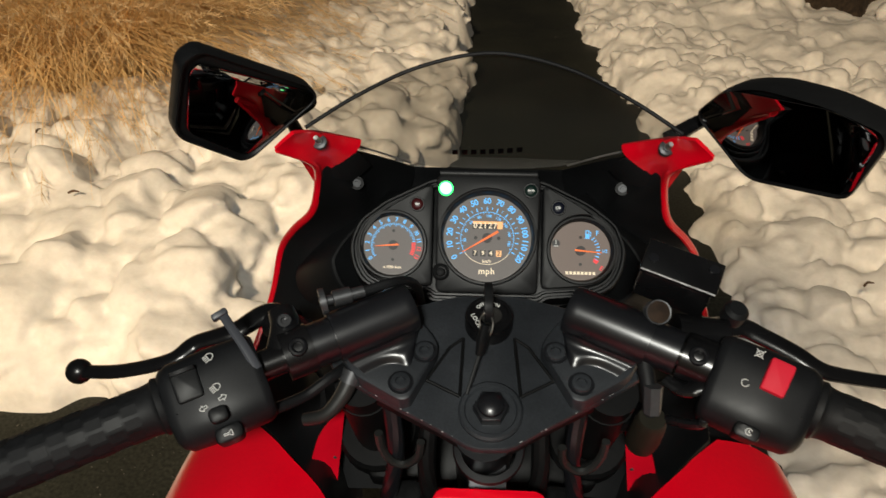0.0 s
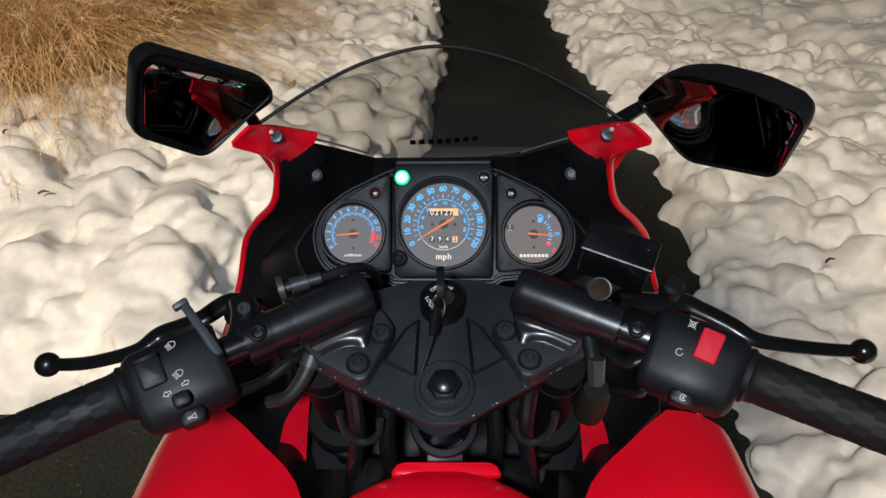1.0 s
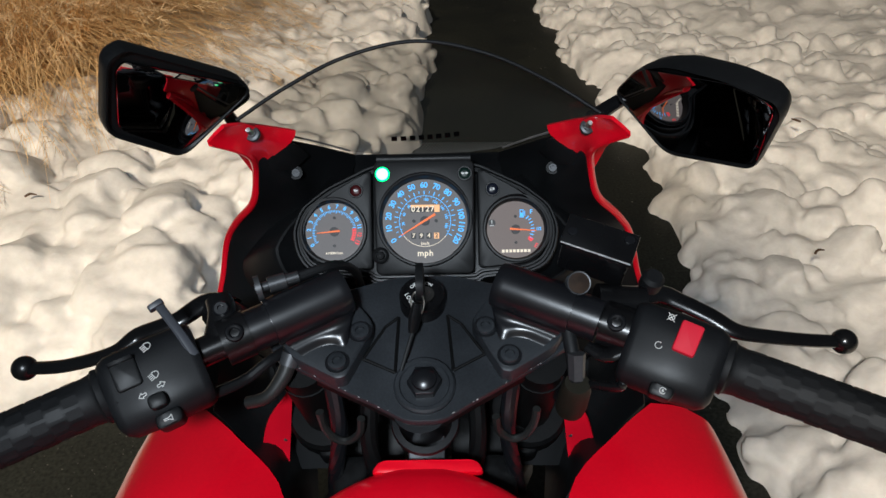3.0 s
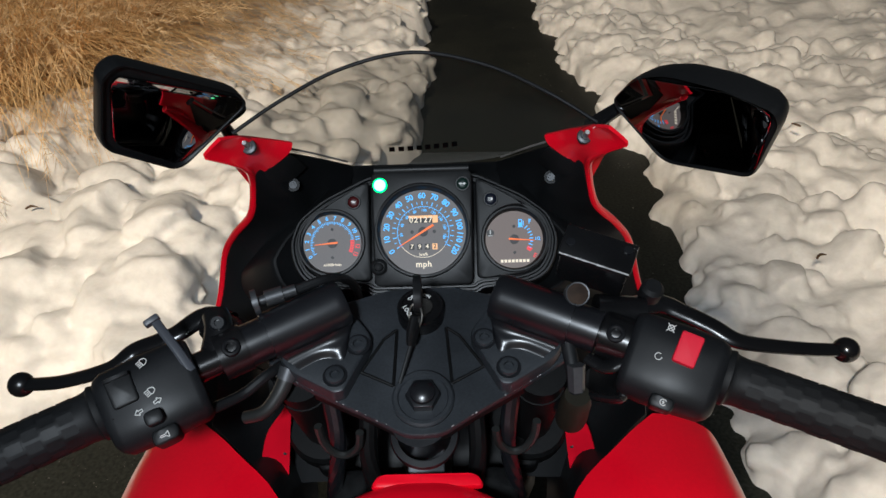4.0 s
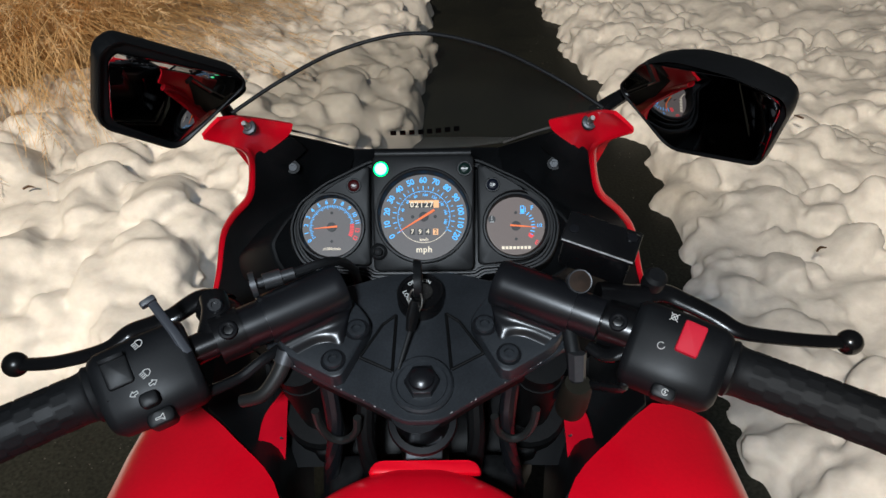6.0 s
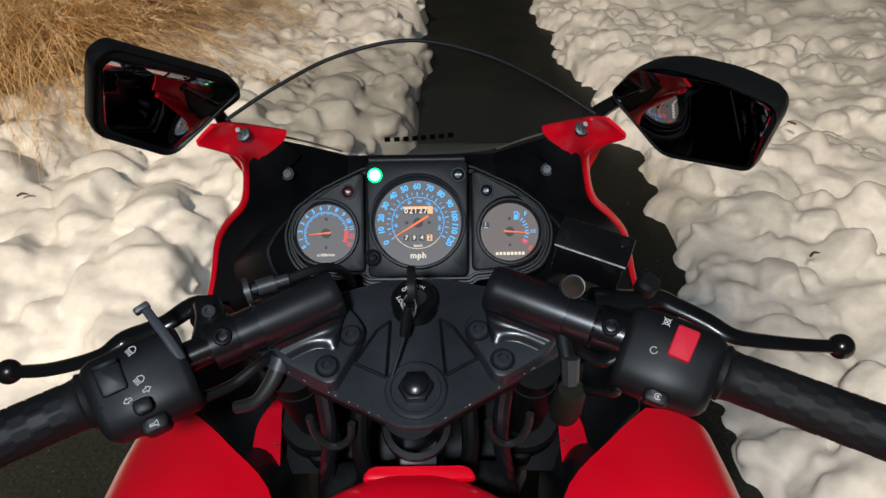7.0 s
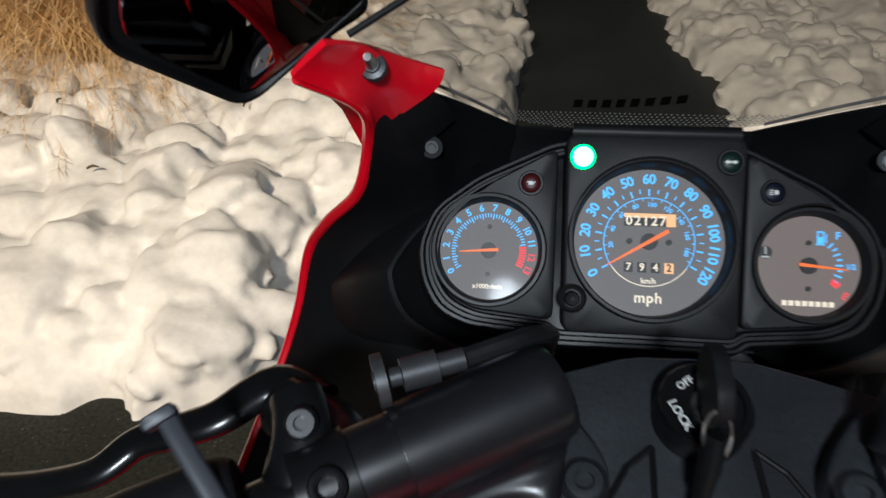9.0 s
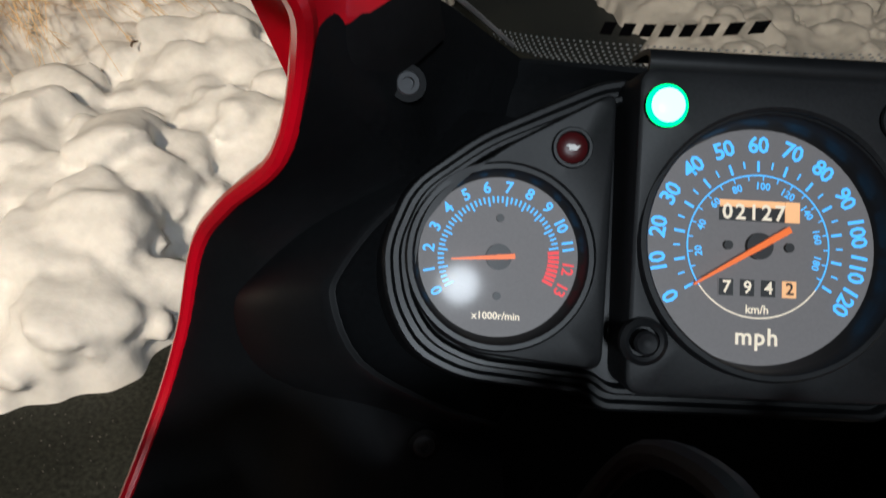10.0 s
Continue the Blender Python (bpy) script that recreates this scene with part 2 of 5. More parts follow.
def sheet(rows, thick=0.0, n=5, mirror=False):
    """A smooth skin through rows of points, with thickness."""
    rows = [smooth_path(r, n) for r in rows]
    cols = [smooth_path(c, n) for c in zip(*rows)]
    bm = bmesh.new()
    v = [[bm.verts.new((-p.x, p.y, p.z) if mirror else p) for p in c] for c in cols]
    for a, b in zip(v, v[1:]):
        for j in range(len(a) - 1):
            bm.faces.new((a[j], a[j + 1], b[j + 1], b[j]))
    if thick:
        bmesh.ops.recalc_face_normals(bm, faces=bm.faces)
        bmesh.ops.solidify(bm, geom=bm.faces[:], thickness=thick)
    return bm


def writing(body, size, m, spread=1.0):
    """Letters as a flat mesh, centred on m's origin in its xy plane."""
    cu = bpy.data.curves.new("letters", "FONT")
    cu.body, cu.size, cu.align_x, cu.align_y, cu.resolution_u = body, size, "CENTER", "CENTER", 2
    cu.space_character, cu.offset = spread, size * 0.022
    ob = new("letters", cu)
    me = bpy.data.meshes.new_from_object(ob.evaluated_get(bpy.context.evaluated_depsgraph_get()))
    bpy.data.objects.remove(ob)
    me.transform(m)
    return me


def axes(origin, x, z):
    """A pose whose x axis is nearest to x and whose z axis is z."""
    z = Vector(z).normalized()
    y = z.cross(Vector(x)).normalized()
    x = y.cross(z)
    return Matrix.Translation(origin) @ Matrix((x, y, z)).transposed().to_4x4()


def mirrored(p):
    return (-p[0], p[1], p[2])


# ---- motorcycle ----
bike = empty("motorcycle", "red fully faired sports motorcycle parked on wet asphalt", "motorcycle")


def bike_skin():
    # Rear rim of the fairing, from the ear by the mirror down to the flank.
    rim = [(0.166, 0.497, 1.112), (0.147, 0.522, 1.088), (0.150, 0.547, 1.058), (0.163, 0.562, 1.015),
           (0.190, 0.580, 0.980), (0.209, 0.592, 0.948), (0.222, 0.585, 0.900), (0.238, 0.560, 0.855), (0.262, 0.480, 0.800)]
    for flip in (True, False):
        def side(p):
            return mirrored(p) if flip else p
        part("fairing_rim", tube([side(p) for p in rim], 0.0036, 10, 6, up=(0, 1, 0)), RED, bike)
        # The shell falls away forward from the rim to a low nose.
        shell = [rim, [(x * 0.98, y + 0.05, 0.40 + (z - 0.40) * 0.95) for x, y, z in rim],
                 [(x * 0.80 + 0.006, y * 0.6 + 0.36, 0.42 + (z - 0.42) * 0.72) for x, y, z in rim],
                 [(x * 0.03, y * 0.4 + 0.60, 0.44 + (z - 0.44) * 0.55) for x, y, z in rim]]
        part("fairing_shell", sheet([[side(p) for p in r] for r in shell], 0.003, 4), RED, bike, "glossy red painted fairing")
        inner = [
            [(0.142, 0.518, 1.110), (0.128, 0.564, 1.080), (0.104, 0.606, 1.050), (0.072, 0.664, 1.006)],
            [(0.145, 0.540, 1.072), (0.129, 0.570, 1.047), (0.112, 0.605, 1.028), (0.080, 0.650, 1.000)],
            [(0.162, 0.564, 1.014), (0.127, 0.574, 1.020), (0.113, 0.600, 0.990), (0.085, 0.635, 0.970)],
            [(0.189, 0.582, 0.979), (0.155, 0.586, 0.968), (0.126, 0.586, 0.955), (0.095, 0.600, 0.940)],
            [(0.208, 0.594, 0.947), (0.168, 0.572, 0.930), (0.128, 0.552, 0.930), (0.095, 0.560, 0.920)],
            [(0.221, 0.587, 0.899), (0.172, 0.550, 0.900), (0.122, 0.512, 0.915), (0.080, 0.520, 0.905)],
            [(0.237, 0.562, 0.854), (0.182, 0.515, 0.856), (0.132, 0.470, 0.875), (0.080, 0.470, 0.870)],
            [(0.261, 0.482, 0.800), (0.195, 0.440, 0.790), (0.140, 0.420, 0.800), (0.090, 0.420, 0.800)]]
        part("inner_panel", sheet([[side(p) for p in r] for r in inner], 0.003, 5), BLACK_PLASTIC, bike, "matt black plastic inner fairing panel")
        ear = [[(0.151, 0.494, 1.127), (0.141, 0.517, 1.117), (0.126, 0.546, 1.099), (0.112, 0.560, 1.0885)],
               [(0.160, 0.495, 1.119), (0.145, 0.520, 1.102), (0.132, 0.5455, 1.084), (0.1175, 0.558, 1.0785)],
               [(0.167, 0.496, 1.112), (0.148, 0.521, 1.088), (0.1485, 0.545, 1.0625), (0.1465, 0.549, 1.0615)]]
        part("fairing_ear", sheet([[side((p[0], p[1] - 0.004, p[2] + 0.004)) for p in r] for r in ear], 0.003, 5), RED, bike, "glossy red fairing ear")
        flap = [[(0.1165, 0.5595, 1.0775), (0.1335, 0.5495, 1.0710), (0.150, 0.545, 1.0630)],
                [(0.1135, 0.573, 1.066), (0.128, 0.561, 1.056), (0.151, 0.554, 1.044)],
                [(0.111, 0.592, 1.047), (0.125, 0.577, 1.040), (0.155, 0.561, 1.028)]]
        part("rubber_flap", sheet([[side((p[0], p[1] - 0.002, p[2] + 0.002)) for p in r] for r in flap], 0.002, 4), RUBBER, bike)
        # Rubber well nut holding the windscreen.
        nut_at = axes(side((0.138, 0.518, 1.108)), (1, 0, 0), (0, -0.75, 0.66))
        nut = part("well_nut", lathe([(0, -0.004), (0.0058, -0.004), (0.0064, 0.0), (0.0058, 0.0012), (0.0036, 0.0018), (0.0032, 0.0030), (0, 0.0030)], nut_at, 20), GREY_METAL, bike)
        part("bolt_tip", lathe([(0.0026, 0.002), (0.0026, 0.0110), (0.0018, 0.0130), (0, 0.0130)], nut_at, 12), STEEL, nut)
        for at, name in (((0.121, 0.5725, 1.0390), "panel_screw"), ((0.1095, 0.5155, 0.9215), "panel_screw")):
            sm = axes(side(at), (1, 0, 0), (-0.25 if not flip else 0.25, -0.75, 0.6))
            screw = part(name, lathe([(0.0042, -0.002), (0.0042, 0.0003), (0.0037, 0.0008), (0.0021, 0.0008), (0.0019, -0.0006), (0, -0.0006)], sm, 18), GREY_METAL, bike)
            part("washer", lathe([(0.0042, -0.001), (0.0062, -0.001), (0.0062, 0.0003), (0.0042, 0.0003)], sm, 20), BLACK_PLASTIC, screw)
        # Flank panel below the bars.
        flank = [[(0.205, 0.432, 0.870), (0.240, 0.430, 0.862), (0.268, 0.415, 0.835), (0.292, 0.40, 0.70), (0.270, 0.40, 0.50), (0.215, 0.40, 0.34)],
                 [(0.168, 0.398, 0.872), (0.222, 0.392, 0.872), (0.270, 0.375, 0.842), (0.297, 0.36, 0.70), (0.275, 0.36, 0.50), (0.220, 0.36, 0.34)],
                 [(0.118, 0.342, 0.862), (0.200, 0.330, 0.880), (0.268, 0.310, 0.848), (0.297, 0.29, 0.70), (0.275, 0.29, 0.50), (0.220, 0.29, 0.34)],
                 [(0.116, 0.240, 0.850), (0.195, 0.235, 0.870), (0.258, 0.220, 0.835), (0.286, 0.20, 0.70), (0.265, 0.20, 0.50), (0.210, 0.20, 0.34)],
                 [(0.130, 0.060, 0.840), (0.195, 0.060, 0.850), (0.245, 0.050, 0.810), (0.262, 0.04, 0.70), (0.245, 0.04, 0.50), (0.200, 0.04, 0.34)]]
        panel = part("flank_panel", sheet([[side(p) for p in r] for r in flank], 0.003, 5), RED, bike, "glossy red side fairing panel")
        bm_at = axes(side((0.150, 0.312, 0.876)), (1, 0, 0), (0, -0.3, 0.95))
        part("panel_bolt", lathe([(0.006, -0.004), (0.006, 0.0012), (0.005, 0.002), (0.003, 0.002), (0.003, 0.0005), (0, 0.0005)], bm_at, 16), STEEL, panel)
        # Inner side panel seen through the gap beside the fork.
        # Its shade is painted in: the fairing's red, darkened and without gloss.
        strip = [[(0.119, 0.428, 0.906), (0.122, 0.420, 0.885), (0.126, 0.410, 0.852), (0.129, 0.402, 0.828), (0.136, 0.395, 0.796)],
                 [(0.124, 0.424, 0.901), (0.131, 0.415, 0.882), (0.137, 0.406, 0.850), (0.140, 0.400, 0.826), (0.141, 0.394, 0.797)],
                 [(0.128, 0.420, 0.897), (0.142, 0.410, 0.880), (0.151, 0.402, 0.848), (0.154, 0.396, 0.824), (0.148, 0.392, 0.797)]]
        strip_part = part("inner_side_panel", sheet([[side((p[0], p[1], p[2] + 0.000)) for p in r] for r in strip], 0.002, 5), RED_SHADED, bike, "red inner side panel with the recess's shade in its colour")
        for p in ((0.1300, 0.4105, 0.8550), (0.1360, 0.4020, 0.8290)):
            part("panel_stud", lathe([(0.0030, -0.002), (0.0030, 0.0022), (0.0018, 0.0030), (0, 0.0030)], axes(side(p), (0, 0, 1), (-0.6 if not flip else 0.6, -0.5, 0.6)), 10), GREY_METAL, strip_part)
        # Black shroud between flank and inner panel.
        shroud = [[(0.232, 0.560, 0.850), (0.215, 0.50, 0.850), (0.200, 0.435, 0.866)],
                  [(0.185, 0.520, 0.860), (0.175, 0.46, 0.850), (0.165, 0.400, 0.866)],
                  [(0.150, 0.480, 0.870), (0.140, 0.43, 0.845), (0.116, 0.344, 0.855)],
                  [(0.120, 0.470, 0.780), (0.110, 0.40, 0.760), (0.100, 0.320, 0.770)]]
        part("side_shroud", sheet([[side(p) for p in r] for r in shroud], 0.003, 5), BLACK_PLASTIC, bike)


def bike_backing():
    # Dark dash backing behind and under the instruments.
    rows = [[(x, y - abs(x) * q, z + (0.11 * abs(x) if z > 1 else 0)) for x in (-0.125, -0.06, 0, 0.06, 0.125)] for y, z, q in
            ((0.670, 1.004, 0.20), (0.682, 0.985, 0.35), (0.665, 0.940, 0.35), (0.610, 0.880, 0.3), (0.540, 0.820, 0.2), (0.480, 0.740, 0.1))]
    part("dash_backing", sheet(rows, 0.003, 5), BLACK_PLASTIC, bike)


def bike_windscreen():
    top = [(-0.143, 0.500, 1.129), (-0.105, 0.520, 1.147), (-0.056, 0.528, 1.168), (0, 0.532, 1.178),
           (0.056, 0.528, 1.168), (0.105, 0.520, 1.147), (0.143, 0.500, 1.129)]
    low = [(-0.136, 0.515, 1.117), (-0.118, 0.580, 1.070), (-0.075, 0.665, 1.010), (0, 0.700, 0.985),
           (0.075, 0.665, 1.010), (0.118, 0.580, 1.070), (0.136, 0.515, 1.117)]
    mid = [tuple((Vector(a) + Vector(b)) / 2 + Vector((0, 0.012, 0.012)) * (1 - (abs(i - 3) / 3) ** 2)) for i, (a, b) in enumerate(zip(top, low))]
    ws = part("windscreen", sheet([top, mid, low], 0, 8), TINTED, bike, "smoke-tinted clear plastic windscreen")
    part("edge_trim", tube(top, 0.0016, 8, 8, up=(0, 1, 0)), RUBBER, ws, "thin black rubber edge trim")
    for sx in (-1, 1):
        part("lower_edge", tube([(sx * x, y - 0.002, z + 0.003) for x, y, z in ((0.138, 0.522, 1.108), (0.126, 0.564, 1.082), (0.104, 0.606, 1.052), (0.080, 0.650, 1.018))], 0.0011, 6, 8), FROSTED_EDGE, ws, "pale cut edge of the plastic")
    rows = [smooth_path(r, 10) for r in (top, mid, low)]
    cols = [smooth_path(c, 10) for c in zip(*rows)]

    def at(u, v):
        """u across from -1 to 1, v from the top edge to the bottom edge."""
        f = (u + 1) / 2 * (len(cols) - 1)
        i = min(int(f), len(cols) - 2)
        g = v * (len(cols[0]) - 1)
        j = min(int(g), len(cols[0]) - 2)
        a = cols[i][j].lerp(cols[i][j + 1], g - j)
        b = cols[i + 1][j].lerp(cols[i + 1][j + 1], g - j)
        return a.lerp(b, f - i)
    bm = bmesh.new()
    for r in range(13):
        for c in range(58):
            u = -0.42 + (c + 0.5 * (r % 2)) * 0.0148
            v = 0.868 + r * 0.0145 + 0.075 * (u / 0.42) ** 2
            if v > 0.99:
                continue
            p = at(u, v)
            ax, ay = (at(u + 0.01, v) - p).normalized(), (at(u, v - 0.01) - p).normalized()
            nrm = ax.cross(ay).normalized()
            rad = 0.00085 + 0.0003 * r / 13
            ring = [bm.verts.new(p + (ax * math.cos(a) + ay * math.sin(a)) * rad - nrm * 0.0 + Vector((0, -0.0012, 0.0012))) for a in (math.pi / 3 * k for k in range(6))]
            bm.faces.new(ring)
    tagged(part("dot_band", bm, DOT_PRINT, ws, "band of small pale printed dots", 0), kind="stuff")
    for k in range(8):
        u0 = -0.165 + k * 0.042
        bars = bmesh.new()
        q = [at(a, v) for a, v in ((u0, 0.815 - 0.004 * k), (u0 + 0.026, 0.812 - 0.004 * k), (u0 + 0.026, 0.848 - 0.004 * k), (u0, 0.851 - 0.004 * k))]
        bars.faces.new([bars.verts.new(p + Vector((0, -0.0012, 0.0012))) for p in q])
        part("printed_bar", bars, GLOSS_BLACK, ws, "", 0)


def bike_mirror(outline, glass, n, arm, label, depth, open_k, lean=(0, 0.4, 0.35), lean_k=0.25):
    n = Vector(n).normalized()
    o = Vector(outline[0])
    m = axes(o, (1, 0, 0) if n.x < 0 else (-1, 0, 0), n)
    inv = m.inverted()

    def flat(pts, grow=0.0):
        q = [inv @ Vector(p) for p in pts]
        c = sum(q, Vector()) / len(q)
        return [((p.x - c.x) * (1 + grow) + c.x, (p.y - c.y) * (1 + grow) + c.y) for p in q]
    out = [(p.x, p.y) for p in rounded([(x, y, 0) for x, y in flat(outline, -0.025)], 0.014, 5)]
    gl = [(p.x, p.y) for p in rounded([(x, y, 0) for x, y in flat(glass, 0.05)], 0.010, 5)]
    bm = bmesh.new()
    cx, cy = sum(p[0] for p in out) / len(out), sum(p[1] for p in out) / len(out)
    rows = []
    lift = inv.to_3x3() @ Vector(lean)
    for k, h in ((open_k, -0.001), (0.5 + open_k / 2, 0.003), (0.99, 0.0032), (1.0, 0.000), (0.99, -0.008), (0.94, -depth * 0.55), (0.80, -depth * 0.85), (0.5, -depth)):
        s = max(0.0, -h) * lean_k
        rows.append([bm.verts.new(m @ Vector((cx + (x - cx) * k + lift.x * s, cy + (y - cy) * k + lift.y * s, h))) for x, y in out])
    for a, b in zip(rows, rows[1:]):
        for j in range(len(out)):
            bm.faces.new((a[j], a[(j + 1) % len(out)], b[(j + 1) % len(out)], b[j]))
    bm.faces.new(rows[-1])
    bm.faces.new(rows[0][::-1])
    house = part("mirror", bm, BLACK_PLASTIC, bike, label)
    part("mirror_glass", plate(gl, 0.0006, 0.0024, m, 0.0006), MIRROR, house, "mirror glass")
    part("mirror_arm", tube(arm, [0.0085, 0.0065, 0.008], 12, 6, 0.8), GLOSS_BLACK, house)


G = axes((0, 0.545, 1.0), (1, 0, 0), (0, -math.cos(radians(41)), math.sin(radians(41))))
SPEED = G @ pose(0, 0.0003, -0.0026, -2.4)
TACH = G @ pose(-0.0872, -0.0075, -0.0104)
FUEL = G @ pose(0.0860, -0.0085, -0.0102)
CENTRE = G @ pose(0, 0, 0.0088, 4)
SIDE = G @ pose(0, 0, -0.0031, 4)


def holed_plate(outline, hole, low, high, m, bevel=0.0025, corner=0.006):
    """A slab of that outline with a round hole (x, y, radius), its outer rim rounded over."""
    bm = bmesh.new()
    out = [(p.x, p.y) for p in rounded([(x, y, 0) for x, y in outline], corner)]
    c = (sum(p[0] for p in out) / len(out), sum(p[1] for p in out) / len(out))
    size = max(math.dist(c, p) for p in out)

    def ring(pts, h, k=1.0):
        return [bm.verts.new(m @ Vector((c[0] + (x - c[0]) * k, c[1] + (y - c[1]) * k, h))) for x, y in pts]

    def skin(a, b):
        for j in range(len(a)):
            bm.faces.new((a[j], a[(j + 1) % len(a)], b[(j + 1) % len(a)], b[j]))
    rows = [ring(out, low), ring(out, high - bevel), ring(out, high - bevel * 0.3, 1 - bevel / size * 0.35), ring(out, high, 1 - bevel / size)]
    for a, b in zip(rows, rows[1:]):
        skin(a, b)
    hx, hy, hr = hole
    circle = [(hx + hr * math.cos(2 * math.pi * j / 64), hy + hr * math.sin(2 * math.pi * j / 64)) for j in range(64)]
    wide = [(hx + (x - hx) * (1 + 0.0012 / hr), hy + (y - hy) * (1 + 0.0012 / hr)) for x, y in circle]
    h_top, h_mid, h_low = ring(wide, high), ring(circle, high - 0.001), ring(circle, low)
    skin(h_mid, h_top)
    skin(h_low, h_mid)
    edges = []
    for loop in (rows[-1], h_top):
        for j in range(len(loop)):
            edges.append(bm.edges.get((loop[j], loop[(j + 1) % len(loop)])))
    bmesh.ops.triangle_fill(bm, use_beauty=True, edges=edges)
    return bm


def dial(name, m, r, parent, top, mat=DIAL):
    """A sunken dial face with its bezel and lens; top is the height of the bezel over the face."""
    face = part(name, lathe([(0, 0), (r, 0), (r, -0.003), (0, -0.003)], m, 48), mat, parent, "grey backlit dial face")
    part("bezel", lathe([(r - 0.0004, -0.001), (r + 0.0004, top * 0.55), (r + 0.0006, top * 0.6), (r + 0.0010, top), (r + 0.0018, top + 0.0010), (r + 0.0034, top + 0.0010), (r + 0.0042, top), (r + 0.0042, -0.001)], m, 64), BLACK_PLASTIC, parent)
    part("lens", lathe([(0, top * 0.6 + 0.0004), (r * 0.6, top * 0.6 + 0.0003), (r, top * 0.6)], m, 48), LENS, parent, "clear gauge lens")
    return face


def ticks(m, marks):
    """marks: (angle, inner radius, outer radius, width)."""
    bm = bmesh.new()
    for ang, a, b, w in marks:
        d, s = Vector((math.cos(radians(ang)), math.sin(radians(ang)), 0)), Vector((-math.sin(radians(ang)), math.cos(radians(ang)), 0))
        lift = Vector((0, 0, 0.0005))
        bm.faces.new([bm.verts.new(m @ (p + lift)) for p in (d * a - s * w / 2, d * b - s * w / 2, d * b + s * w / 2, d * a + s * w / 2)])
    return bm


def arc(m, r, a0, a1, w, n=48):
    bm = bmesh.new()
    prev = None
    for i in range(n + 1):
        a = radians(a0 + (a1 - a0) * i / n)
        now = [bm.verts.new(m @ Vector((math.cos(a) * q, math.sin(a) * q, 0.0005))) for q in (r - w / 2, r + w / 2)]
        if prev:
            bm.faces.new((prev[0], prev[1], now[1], now[0]))
        prev = now
    return bm


def needle(m, ang, tip, tail, w, parent):
    o = [(-tail, -w), (-tail, w), (0, w * 0.9), (tip, w * 0.3), (tip, -w * 0.3), (0, -w * 0.9)]
    n = part("needle", plate(o, 0, 0.0009, m @ pose(0, 0, 0.0024, 0, 0, ang)), ORANGE_NEEDLE, parent, "orange gauge needle")
    part("hub", lathe([(0.0045, 0.0004), (0.0045, 0.0022), (0, 0.0022)], m, 24), DRUM, parent)
    return n


def rect(x0, x1, y0, y1):
    return [(x0, y0), (x1, y0), (x1, y1), (x0, y1)]


def symbol(m, kind, bm):
    """The small printed symbols of the warning lamps, as flat shapes."""
    shapes = {
        "turn_lamp": [[(-0.0034, 0), (-0.0018, 0.0013), (-0.0018, 0.0006), (-0.0002, 0.0006), (-0.0002, -0.0006), (-0.0018, -0.0006), (-0.0018, -0.0013)],
                      [(0.0034, 0), (0.0018, -0.0013), (0.0018, -0.0006), (0.0002, -0.0006), (0.0002, 0.0006), (0.0018, 0.0006), (0.0018, 0.0013)]],
        "oil_lamp": [[(-0.0026, 0.0004), (-0.0016, 0.0009), (-0.0012, 0.0009), (0.0004, 0.0010), (0.0012, 0.0004), (0.0026, 0.0009), (0.0012, -0.0010), (-0.0014, -0.0010), (-0.0014, 0.0001)]],
        "beam_lamp": [[(0.0, 0.0014), (0.0012, 0.0012), (0.0020, 0.0006), (0.0020, -0.0006), (0.0012, -0.0012), (0.0, -0.0014)]] + [rect(-0.0026, -0.0005, y, y + 0.0004) for y in (-0.0013, -0.0002, 0.0009)]}[kind]
    for s in shapes:
        plate(s, 0, 0.0003, m, bm=bm)
    return bm


